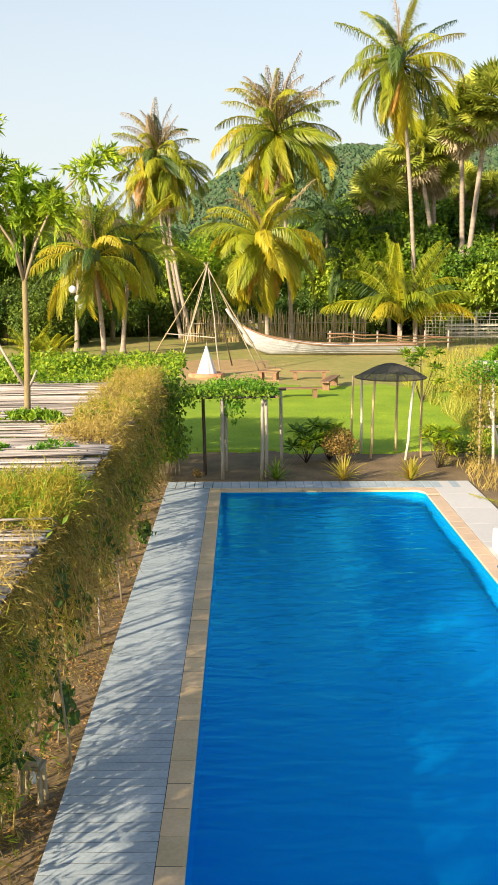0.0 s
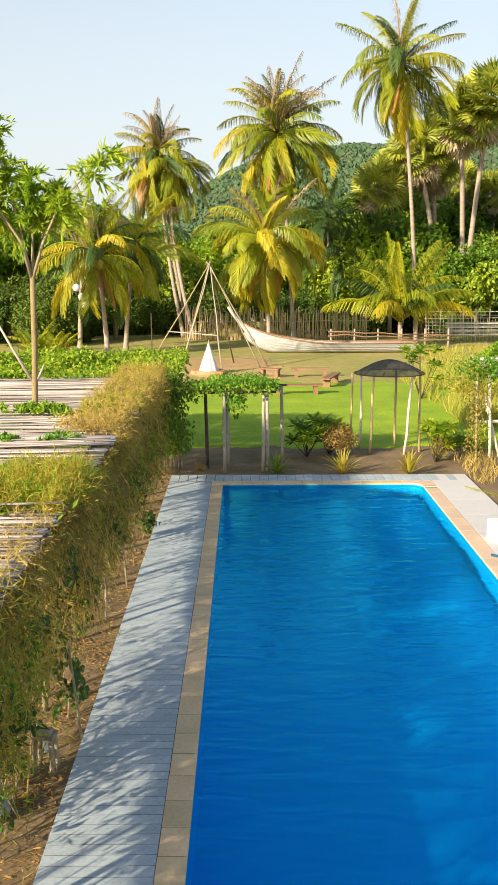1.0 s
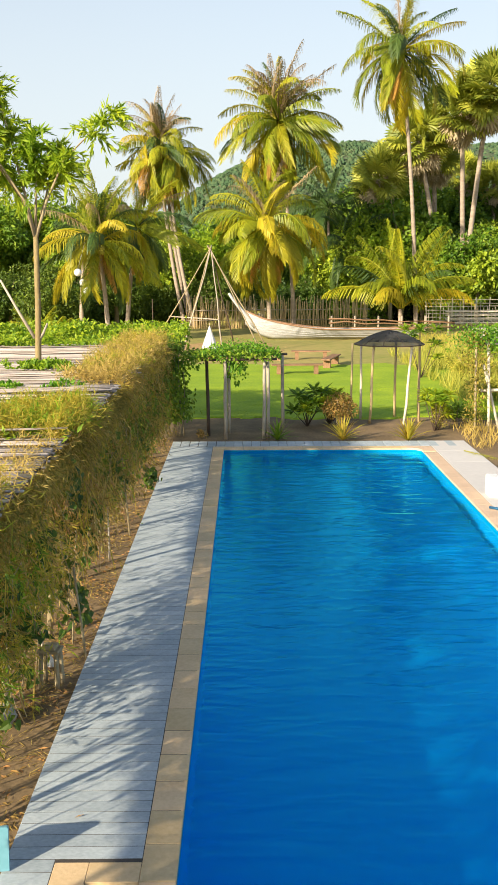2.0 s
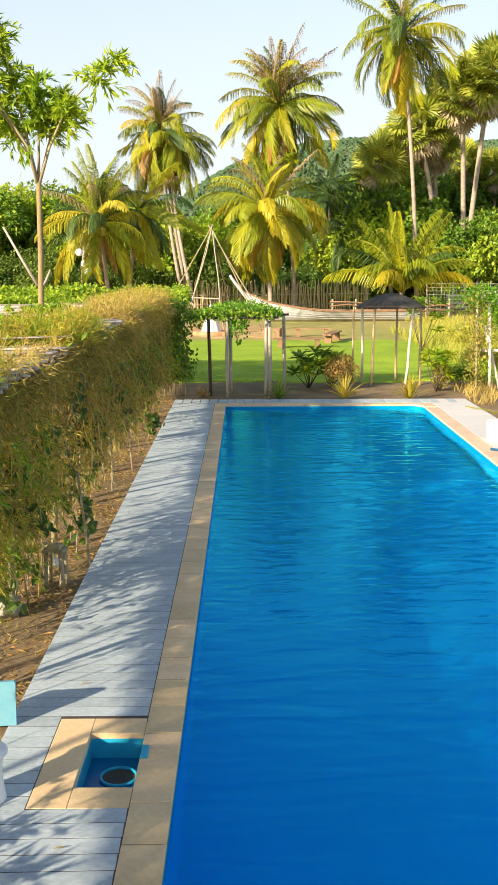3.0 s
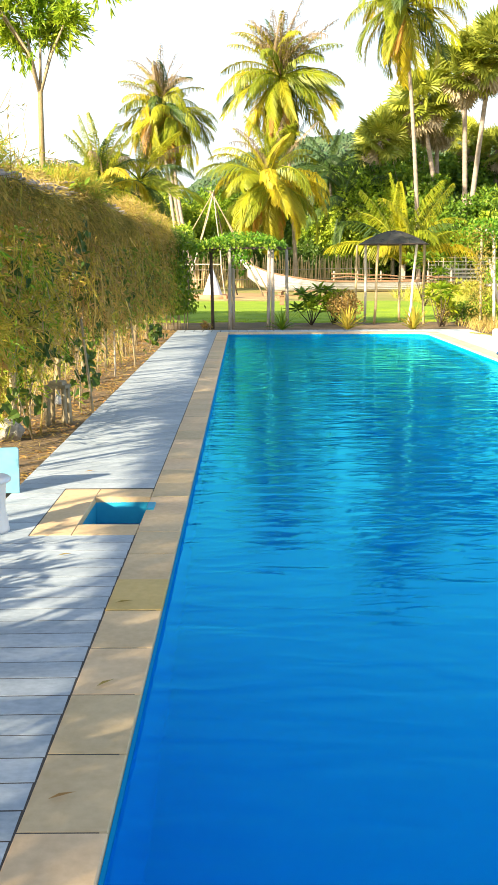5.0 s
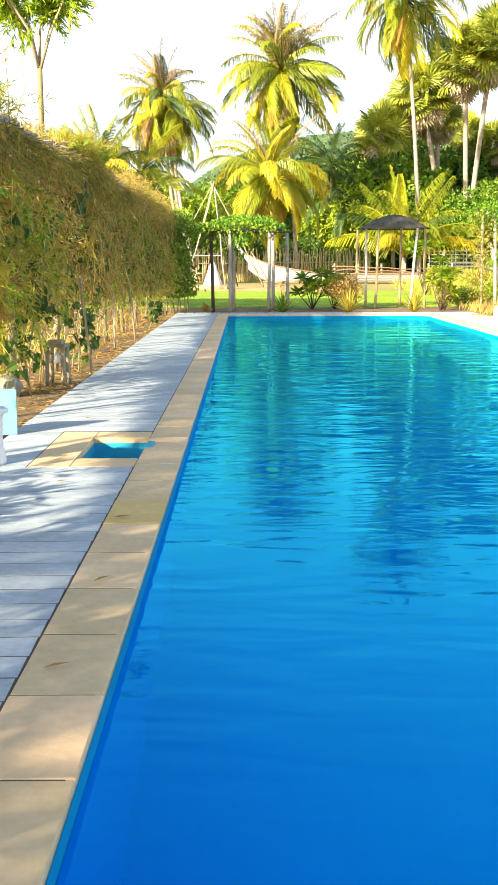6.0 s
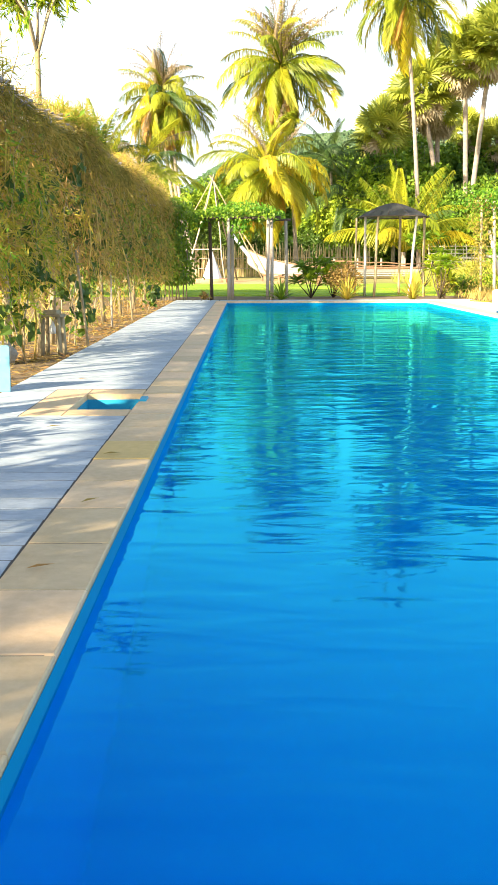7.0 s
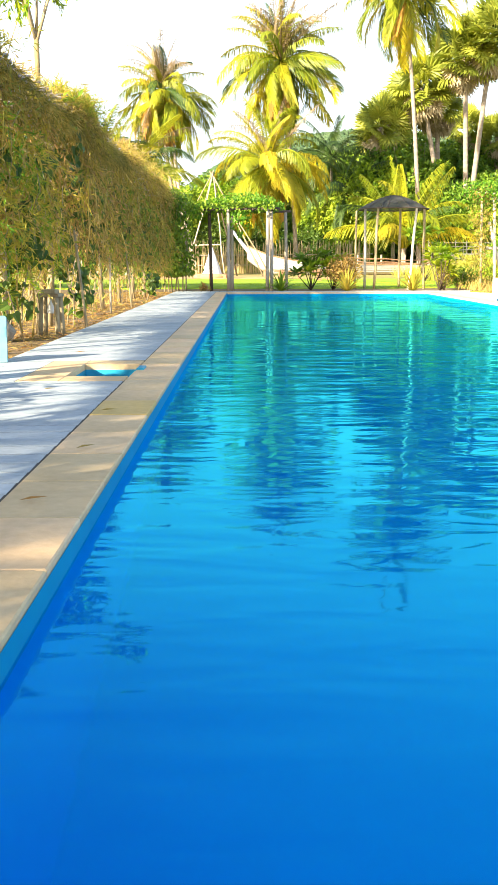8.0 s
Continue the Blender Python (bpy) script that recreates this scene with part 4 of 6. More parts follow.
for bx, by, m in ((-4.6, 58.6, BARK), (-2.75, 56.4, BARK), (-2.6, 54.6, POSTWOOD), (-0.35, 54.0, POSTWOOD), (0.3, 56.6, DARKWOOD), (1.8, 53.8, BARK), (2.2, 55.0, BARK)):
    d = unit(top - np.array([bx, by, -0.03]))
    part("pole", bar(Geo(), (bx, by, -0.05), top + d * r.uniform(0.05, 0.4) + r.normal(0, 0.04, 3), 0.042, 0.028, 7, wob=0.03, rng=r), t, "", m)
part("crossbar", bar(Geo(), (-3.58, 57.68, 1.78), (-0.58, 54.42, 1.76), 0.03, n=7), t, "", POSTWOOD)
thing("pole", "thin dark pole standing by the sandy path", "pole", data=bar(Geo(), (-4.75, 60.0, -0.06), (-4.76, 60.0, 2.72), 0.035, 0.03, 7).mesh("pole", DARKWOOD))
part("lashing", bar(Geo(), top - (0, 0, 0.12), top + (0, 0, 0.1), 0.09, n=9, seg=3), t, "rope lashing", BENCHWOOD)

t = thing("cloth_tent", "small white cloth tepee tent on a clay ring", "tent", pose(-0.98, 51.0, -0.03))
g = Geo()
n = 36
for ring, (z, rad) in enumerate(((0.2, 0.50), (0.62, 0.37), (1.2, 0.17), (1.62, 0.03))):
    g.v.append(np.array([(rad * (1 + 0.07 * math.cos(9 * q * 2 * math.pi / n)) * math.cos(q * 2 * math.pi / n), rad * (1 + 0.07 * math.cos(9 * q * 2 * math.pi / n)) * math.sin(q * 2 * math.pi / n), z) for q in range(n)]))
g.f.append(np.array([(k * n + q, k * n + (q + 1) % n, (k + 1) * n + (q + 1) % n, (k + 1) * n + q) for k in range(3) for q in range(n)]))
part("cloth", g, t, "white cloth", CLOTH)
part("pole", bar(Geo(), (0, 0, 1.5), (0, 0, 1.8), 0.02, n=6, seg=3), t, "", POSTWOOD)
g = Geo()
tube(g, [(0.82 * math.cos(a), 0.82 * math.sin(a), 0.09) for a in np.linspace(0, 2 * np.pi, 33)], 0.15, 8, False)
part("clay_ring", g, t, "orange clay ring", CLAY)
box(g := Geo(), -0.75, 0.75, -0.75, 0.75, 0.0, 0.20, 0.03)
part("clay_floor", g, t, "orange clay floor", CLAY)


# ---- gazebo ----
t = thing("shade_gazebo", "round black shade cloth roof on thin wooden poles", "gazebo")
cx, cy, rr = 5.33, 29.2, 1.07
RIBS = 10
for k in range(RIBS):
    g = Geo()
    v, nn = [], 5
    for q in range(nn):
        s = q / (nn - 1)
        for w in (0, 0.5, 1):
            a = 2 * math.pi * (k + w) / RIBS
            rad = rr * s * (1 - (0.035 if w == 0.5 else 0) * s)
            v.append((cx + rad * math.cos(a), cy + rad * math.sin(a), 2.79 - 0.42 * s ** 1.6 - (0.02 if w == 0.5 else 0) * s))
    g.add(v, [(q * 3 + w, q * 3 + w + 1, (q + 1) * 3 + w + 1, (q + 1) * 3 + w) for q in range(nn - 1) for w in range(2)])
    panel = part("cloth_panel", g, t, "", NET)
    a = 2 * math.pi * k / RIBS
    g = Geo()
    tube(g, [(cx + rr * s * math.cos(a), cy + rr * s * math.sin(a), 2.778 - 0.42 * s ** 1.6) for s in np.linspace(0, 1.0, 6)], 0.014, 5)
    part("rib", g, panel, "", DARKWOOD)
g = Geo()
tube(g, [(cx + rr * math.cos(a), cy + rr * math.sin(a), 2.36) for a in np.linspace(0, 2 * np.pi, 33)], 0.02, 6, False)
part("rim", g, t, "", DARKWOOD)
r = rnd(3)
for (bx, by), (tx, ty), m in (((4.70, 28.7), (4.78, 28.55), TANSTICK), ((5.72, 28.5), (5.95, 28.6), PALEPOST), ((4.52, 29.6), (4.50, 29.5), PALEPOST), ((5.62, 29.75), (5.66, 30.0), TANSTICK), ((6.26, 28.9), (6.26, 29.1), TANSTICK)):
    part("post", bar(Geo(), (bx, by, -0.06), (tx, ty, 2.42), 0.042, 0.036, 8, wob=0.008, rng=r), t, "", m)
thing("pole", "thin bare wooden pole standing in the grass", "pole", data=bar(Geo(), (4.22, 29.7, -0.06), (4.25, 29.7, 2.35), 0.036, 0.03, 7).mesh("pole", TANSTICK))


# ---- pergola with creeper ----
t = thing("pergola", "small pergola of thin posts overgrown with a green creeper", "pergola")
r = rnd(12)
for bx, by, tx, ty, tz, m in ((-0.18, 26.5, -0.22, 26.5, 2.2, DARKWOOD), (0.32, 25.85, 0.31, 25.8, 2.2, POSTWOOD), (0.40, 27.0, 0.40, 27.0, 2.2, POSTWOOD), (1.39, 25.82, 1.41, 25.8, 2.22, POSTWOOD), (1.52, 26.1, 1.50, 26.1, 2.2, POSTWOOD), (1.98, 27.4, 1.95, 27.4, 2.22, POSTWOOD)):
    part("post", bar(Geo(), (bx, by, -0.06), (tx, ty, tz), 0.05, 0.045, 8, wob=0.006, rng=r), t, "", m)
for x0, y0, x1, y1 in ((-0.35, 25.8, 1.75, 25.8), (-0.3, 27.1, 2.1, 27.4), (-0.2, 25.7, -0.2, 27.3), (0.4, 25.7, 0.4, 27.3), (1.0, 25.7, 1.0, 27.4), (1.5, 25.7, 1.6, 27.5)):
    part("beam", bar(Geo(), (x0, y0, 2.2), (x1, y1, 2.22), 0.035, n=7), t, "", DARKWOOD)
g = Geo()
n = 1900
p = np.stack([r.uniform(-0.6, 1.85, n), r.uniform(25.6, 27.4, n), r.random(n)], 1)
dome = 0.38 * np.clip(1 - ((p[:, 0] - 0.7) / 1.45) ** 2, 0, 1) * (0.75 + 0.5 * r.random(n)) + 0.03
p[:, 2] = 2.2 + dome * p[:, 2] ** 0.5
d = unit(r.normal(0, 0.6, (n, 3)) + (0, -0.4, -0.25))
leaves(g, p, d, unit(r.normal(0, 0.5, (n, 3)) + (-0.3, -0.4, 0.8)), r.uniform(0.06, 0.11, n), r.uniform(0.04, 0.075, n))
for k in range(19):
    x, y, ln = (r.normal(0.62, 0.16) if k < 15 else r.uniform(-0.85, -0.3)), 25.7 + 0.4 * r.random(), r.uniform(0.15, 0.75)
    if 0.9 < x < 1.4:
        ln *= 0.5
    q = int(6 + 16 * ln)
    pp = np.stack([x + r.normal(0, 0.06, q), y + r.normal(0, 0.06, q), 2.2 - ln * r.random(q)], 1)
    leaves(g, pp, unit(r.normal(0, 0.4, (q, 3)) + (0, -0.3, -0.8)), unit(r.normal(0, 0.5, (q, 3)) + (0, -1, 0.2)), r.uniform(0.08, 0.14, q), r.uniform(0.05, 0.09, q))
creep = thing("creeper", "lush green creeper over the pergola with hanging strands", "creeper plant")
part("foliage", g, creep, "", LEAFLT)
g = Geo()
n = 1300
p = np.stack([r.uniform(-0.9, 1.6, n), r.uniform(25.5, 27.2, n), 2.17 + 0.28 * r.random(n)], 1)
leaves(g, p, unit(r.normal(0, 0.6, (n, 3)) + (0, -0.4, -0.4)), unit(r.normal(0, 0.5, (n, 3)) + (-0.3, -0.6, 0.6)), r.uniform(0.07, 0.12, n), r.uniform(0.05, 0.08, n))
part("foliage", g, creep, "darker green leaves", LEAFMD)


# ---- spiky plants and shrubs ----
def spiky(x, y, s, seed, material, label):
    r = rnd(seed)
    t = thing("spiky_plant", label, "plant", pose(x, y, -0.06), group="spiky plants by the pool")
    for k in range(34):
        g = Geo()
        el, az = r.uniform(18, 85), k * 137.5
        ln = s * r.uniform(0.75, 1.1)
        q = np.linspace(0, 1, 5)
        bend = np.radians(el) - q ** 1.6 * r.uniform(0.3, 0.9)
        xs = np.concatenate(([0], np.cumsum(np.cos(bend[:-1]) * ln / 4)))
        zs = np.concatenate(([0], np.cumsum(np.sin(bend[:-1]) * ln / 4)))
        w = 0.028 * np.array([0.8, 1.1, 1.0, 0.7, 0.05])
        v = [(xs[i], sgn * w[i], zs[i] + 0.35 * abs(w[i]) * (sgn != 0)) for i in range(5) for sgn in (-1, 0, 1)]
        g.add(v, [(i * 3 + j, i * 3 + j + 1, (i + 1) * 3 + j + 1, (i + 1) * 3 + j) for i in range(4) for j in range(2)])
        part("leaf", g, t, "", material, at=pose(0, 0, 0.03, 0, 0, az))


spiky(1.76, 25.66, 0.68, 1, LEAFMD, "spiky green plant in sandy soil")
spiky(3.57, 25.6, 0.8, 2, LEAFYL, "spiky yellow-green striped plant")
spiky(5.38, 25.5, 0.75, 3, LEAFYL, "spiky yellow-green plant by the paving")


def plumeria(x, y, h, seed, material, label, leaf=0.30):
    r = rnd(seed)
    t = thing("plumeria_shrub", label, "shrub", pose(x, y, -0.06))
    g, tips = Geo(), []
    for k in range(9):
        a = k * 2.4 + r.normal(0, 0.3)
        tip = np.array([0.42 * math.cos(a) * h * r.uniform(0.4, 0.95), 0.42 * math.sin(a) * h * r.uniform(0.4, 0.95), h * r.uniform(0.36, 0.95)])
        mid = tip * (0.45, 0.45, 0.4) + r.normal(0, 0.03, 3)
        tube(g, [(0, 0, 0), mid, tip], [0.02, 0.014, 0.009], 6)
        tips.append(tip)
    stem = part("stem", g, t, "", DARKWOOD)
    for tip in tips:
        g = Geo()
        n = 24
        a = np.arange(n) * 2.4 + r.normal(0, 0.2, n)
        d = np.stack([np.cos(a), np.sin(a), r.uniform(-0.5, 0.9, n)], 1)
        leaves(g, np.tile(tip, (n, 1)), d, np.tile((0, 0, 1.0), (n, 1)), leaf * r.uniform(0.7, 1.2, n), leaf * 0.32, 0.2, 0.55)
        part("leaf_whorl", g, stem, "", material)


plumeria(2.75, 28.2, 1.15, 1, LEAFMD, "dark green plumeria shrub on the lawn edge", 0.40)
plumeria(3.45, 28.6, 1.2, 5, LIME, "light green plumeria shrub on the lawn edge", 0.34)
plumeria(6.45, 27.3, 1.25, 2, LIME, "light green plumeria shrub over bare stems", 0.36)
plumeria(8.4, 41.0, 2.3, 4, LEAFMD, "small tree with whorls of green leaves on bare limbs", 0.42)


def bush(x, y, rad, h, n, seed, material, label, size=0.10, ww=0.45):
    r = rnd(seed)
    g = Geo()
    p, o = clump_points(r, n, 1.0, 14)
    p = p * (rad, rad, h * 0.5) + (0, 0, h * 0.5)
    p[:, 2] = np.maximum(p[:, 2], 0.02)
    leaves(g, p, unit(o + r.normal(0, 0.5, (n, 3))), unit(o + r.normal(0, 0.6, (n, 3))), size * r.uniform(0.7, 1.3, n), size * ww)
    t = thing("shrub", label, "shrub", pose(x, y, -0.05))
    part("foliage", g, t, "", material)
    g = Geo()
    for k in range(9):
        a = k * 0.7
        bar(g, (0, 0, 0), (rad * 0.6 * math.cos(a), rad * 0.6 * math.sin(a), h * r.uniform(0.5, 0.85)), 0.018, 0.006, 5, wob=0.03, rng=r)
    part("stem_tangle", g, t, "", BARK)


bush(3.74, 28.0, 0.52, 1.2, 2300, 1, LEAFBR, "browning dry shrub by the lawn", 0.08)
bush(6.6, 27.4, 0.34, 0.75, 900, 2, LEAFOL, "dry twiggy shrub with bare brown stems", 0.07)
bush(7.35, 28.9, 0.6, 0.7, 1500, 3, LEAFMD, "low green shrub on the lawn edge", 0.09)
bush(8.2, 29.3, 0.6, 0.8, 1200, 4, LEAFMD, "low green shrub beside the lawn", 0.09)
bush(-0.35, 26.1, 0.16, 0.3, 200, 5, LEAFBR, "small dry brown plant", 0.07)


# ---- grasses and vines on the right ----
def tuft_field(name, label, x0, x1, y0, y1, n, h, material, seed, wide=0.025):
    r = rnd(seed)
    g = Geo()
    p = np.stack([r.uniform(x0, x1, n), r.uniform(y0, y1, n), np.full(n, -0.05)], 1)
    keep = np.array([noise.noise((q[0] * 0.7, q[1] * 0.5, seed)) > -0.12 for q in p])
    p = p[keep]
    n = len(p)
    leaves(g, p, unit(r.normal(0, 0.32, (n, 3)) + (0.1, 0, 1)), unit(r.normal(0, 1, (n, 3)) + (0, -1, 0)), h * r.uniform(0.5, 1.2, n), wide, 0.1, 0.35)
    thing(name, label, "grass", kind="stuff", data=g.mesh(name, material))


tuft_field("lawn_blades", "short bright green lawn grass", -4, 12, 29.8, 38, 60000, 0.06, LAWN, 21, 0.012)
tuft_field("tall_grass", "tall yellow-green grass beside the lawn", 8.6, 14.5, 33, 52, 16000, 0.7, LEAFGY, 2)
tuft_field("tall_grass", "pale yellow-green meadow grass", 11, 22, 54, 66, 5000, 0.6, LEAFGY, 3)
tuft_field("grass_tufts", "dry grass tufts at the pool paving's edge", 6.95, 8.6, 22, 28, 700, 0.4, STRAW, 4)
bush(10.5, 40, 1.3, 1.4, 3600, 7, LEAFGY, "yellow-green tall grassy shrub", 0.2, 0.2)
bush(9.6, 34, 1.0, 1.0, 2800, 8, LEAFGY, "yellow-green grassy shrub beside the lawn", 0.16, 0.2)
bush(13.0, 46, 1.6, 2.4, 3200, 9, LEAFLT, "bright green leafy shrub", 0.16)

t = thing("vine_post", "post wrapped in a dry green vine", "vine post")
part("post", bar(Geo(), (7.55, 26.9, -0.06), (7.5, 26.9, 2.6), 0.04, 0.035, 8), t, "", BARK)
r = rnd(31)
g = Geo()
n = 950
z = r.random(n) ** 0.8 * 2.9
p = np.stack([7.5 + r.normal(0, 0.13 + 0.16 * np.abs(z / 2.9 - 0.35), n), 26.9 + r.normal(0, 0.2, n), z], 1)
leaves(g, p, unit(r.normal(0, 0.6, (n, 3)) + (0, 0, -0.7)), unit(r.normal(0, 1, (n, 3)) + (0, -0.6, 0.3)), r.uniform(0.06, 0.13, n), 0.045)
part("vine", g, t, "dry olive and green vine leaves", LEAFOL)
g = Geo()
n = 1300
p = np.stack([r.normal(7.85, 0.45, n), r.normal(27.2, 0.5, n), 2.55 + 0.5 * r.random(n) - 0.4 * r.random(n) ** 3], 1)
leaves(g, p, unit(r.normal(0, 0.6, (n, 3))), unit(r.normal(0, 0.6, (n, 3)) + (-0.3, -0.3, 0.7)), r.uniform(0.07, 0.13, n), 0.06)
part("vine", g, t, "green vine leaves", LEAFLT)
t = thing("thatch_shelter", "grey thatch shelter roof on bamboo legs", "shelter")
g = Geo()
for k in range(6):
    box(g, 7.85, 10.5, 27.0 + 0.35 * k, 27.42 + 0.35 * k, 2.50 + 0.06 * k, 2.55 + 0.06 * k, 0.01)
part("roof", g, t, "grey slatted roof", BAMBOO)
for p, q in (((8.0, 27.1, -0.05), (7.9, 27.1, 2.55)), ((8.35, 27.3, -0.05), (7.8, 27.2, 1.9)), ((7.7, 27.2, 1.15), (8.6, 27.2, 1.17))):
    part("leg", bar(Geo(), p, q, 0.045, n=7), t, "", PALEPOST)

# ---- white block and pipe at the right pool edge ----
t = thing("pool_block", "white plastic pool block standing on the paving", "pool block", pose(5.95, 18.45, 0.0))
part("body", box(Geo(), 0, 0.24, 0, 0.42, 0.004, 0.43, 0.03), t, "", WHITE)
thing("pool_hose", "short dark blue pipe lying on the coping", "pipe", data=bar(Geo(), (5.72, 17.5, 0.03), (6.15, 17.1, 0.03), 0.028, n=8).mesh("pool_hose", METAL))

# a palm frond blown onto the paving
t = thing("fallen_frond", "small yellow-green palm frond lying on the paving", "palm frond", pose(6.55, 23.7, 0.02, 0, 0, -62))
part("frond", frond_mesh("fallen_frond", FROND, 1.15, 0.12, 0.28, 0.3, 95, 26, 0.12, 0), t)

# ---- shed with bamboo roof and overgrown side ----
t = thing("bamboo_shed", "low open shed with a roof of grey bamboo slats", "shed")
r = rnd(21)
slats = []
for k in range(5):
    g = Geo()
    m = 6
    pts = np.stack([np.linspace(0, 1, m), r.normal(0, 0.006, m), r.normal(0, 0.006, m)], 1)
    tube(g, pts * (3.0, 1, 1), 0.023 + 0.003 * r.normal(0, 1, m), 6)
    slats.append(g.mesh("slat", BAMBOO))
# panels below y 6 and most left edges are unseen, placed to shape light
for y0, y1, xr, xl, z in ((-9.0, -2.35, -1.40, -7.6, 2.60), (-2.3, -1.0, -1.40, -4.85, 2.60), (-0.95, 3.6, -1.40, -4.93, 2.60), (3.5, 6.0, -4.2, -4.93, 2.60), (3.5, 6.0, -1.41, -2.15, 2.60), (6.1, 8.9, -1.41, -2.4, 2.60), (9.0, 10.6, -1.42, -4.93, 2.63), (10.4, 15.9, -1.38, -4.95, 2.66), (16.2, 20.4, -1.40, -4.95, 2.62), (20.8, 26.2, -1.42, -5.9, 2.56)):
    y = y0
    while y < y1:
        wide = xr - xl + r.normal(0, 0.03)
        # slats close up in the unseen part, to keep the sun off the deck
        if r.random() > 0.06 or y < 3.6:
            part("slat", slats[int(r.integers(5))], t, at=pose(xr - wide + r.normal(0, 0.025), y, z + r.normal(0, 0.018), 0, r.normal(0, 0.6), r.normal(0, 1.5)) @ Matrix.Diagonal((wide / 3.0, 1.25, 0.62, 1)))
        y += r.uniform(0.050, 0.070) if y > 4 else 0.052
    part("edge_pole", bar(Geo(), (xr - 0.05, y0, z - 0.055), (xr - 0.05, y1, z - 0.055), 0.034, 0.03, 7, wob=0.012, rng=r, seg=7), t, "dark pole along the eaves", DARKWOOD)
    for x in (xr - 0.35, (xr + xl) / 2, xl + 0.3):
        part("batten", bar(Geo(), (x, y0 - 0.1, z - 0.06), (x, y1 + 0.1, z - 0.06), 0.04, n=7), t, "", DARKWOOD)
    if y0 > 10:
        part("batten", bar(Geo(), (xr - 0.25, y0 + 0.5, z + 0.03), (xr - 0.32, y1 - 0.5, z + 0.03), 0.016, n=6), t, "", DARKWOOD)
for k in range(14):
    y = -6.4 + 2.45 * k
    for x in (-1.75, -4.6):
        part("post", bar(Geo(), (x, y, -0.06), (x + r.normal(0, 0.03), y, 2.55), 0.042, 0.036, 8, wob=0.014, rng=r), t, "", BARK)


def sprigs(g, a, d, length, m, ln, w, r, hang=0.4, face=(0.8, -0.2, 0.2), spread=0.5):
    """Leafy twigs: each starts at a, goes along d and bends down, with m leaves on it."""
    k = len(a)
    u = np.sort(r.random((k, m)), 1)[..., None]
    length = np.broadcast_to(length, k)[:, None, None]
    p = a[:, None] + d[:, None] * length * u + np.array([0, 0, -1.0]) * (length * hang * u ** 2)
    way = unit(d[:, None] * 0.6 + np.array([0, 0, -hang]) * u + r.normal(0, spread, (k, m, 3)))
    leaves(g, p.reshape(-1, 3), way.reshape(-1, 3), unit(r.normal(0, 0.7, (k * m, 3)) + face), ln * r.uniform(0.6, 1.4, k * m), w * r.uniform(0.7, 1.3, k * m))


def hedge_spots(n, y0, y1, seed, z1=2.56, tone=0.0, reach=0.25):
    """Places on the overgrown side: lumpy, with a ragged lower edge and see-through holes."""
    r = rnd(seed)
    y, z = r.uniform(y0, y1, n), r.uniform(0.25, z1, n)
    f = lambda s, q: np.array([noise.noise((i * s, j * s, q)) for i, j in zip(y, z)])
    big, small = f(1.1, 17.0), f(2.9, 18.0)
    low = 1.08 + 0.6 * f(0.8, 3.0) + 0.4 * small + 0.40 * np.clip((12.5 - y) / 5, 0, 1) - 0.12 * np.clip((y - 11) / 2, 0, 1)
    keep = (z + r.normal(0, 0.24, n) > low) & (small + 0.5 * big > np.where(z < 1.0, -0.3, -0.62))
    # upright streaks: gaps between hanging clumps, where only deep leaves show, shade in their colour
    gap = np.array([noise.noise((i * 3.6, j * 1.3, 70.0)) + 0.5 * noise.noise((i * 8.0, j * 3.0, 71.0)) for i, j in zip(y, z)])
    if tone != 5:
        keep &= gap + r.normal(0, 0.04, n) > -0.06 - 0.12 * np.clip((12 - y) / 3, 0, 1)
    zone = np.clip((14 - y) / 3, -1.1, 1) * np.clip((y - 8.4) / 1.5, -0.7, 1) * np.clip((z - 1.1) / 0.5, 0, 1)
    bias = {1: 0.45, 4: 0.35, 3: -0.3, 0: -0.2, 5: -0.15}.get(tone, 0.0) * zone
    keep &= 0.8 * f(0.9, 40.0 + tone) + 0.6 * f(2.3, 50.0 + tone) + 0.55 * f(5.0, 60.0 + tone) + r.normal(0, 0.08, n) > reach - 0.3 - bias
    slim = 0.45 + 0.55 * np.clip((y - 8.5) / 2.5, 0, 1)
    x = -1.62 - 0.14 * (1 - slim) + slim * (0.24 * np.sin(np.clip((z - 0.4) / 2.15, 0, 1) * np.pi) + 0.46 * big) + 0.22 * small + 0.30 * f(5.0, 21.0) + r.uniform(-0.22, 0.10, n)
    # some of these holes are cut to let sun patches reach the deck
    keep &= ~((y > 8.5) & (y < 10.0) & (z < 1.3)) & ~((y > 0.6) & (y < 2.5) & (z < 1.1)) & ~((y > 5.6) & (y < 6.8) & (z < 0.9)) & ~((y > 6.6) & (y < 10.2) & (z < 1.1) & (r.random(n) < 0.6))
    keep &= ~((y > 4) & (y < 8.2) & (z < 1.75) & (r.random(n) < 0.85)) & ~((y > 8.8) & (y < 11.0) & (z < 1.6) & (r.random(n) < 0.6))
    return np.stack([x, y, z], 1)[keep], r


hedge = thing("hedge", "tangled dry olive hedge of vines and bamboo leaves", "hedge")
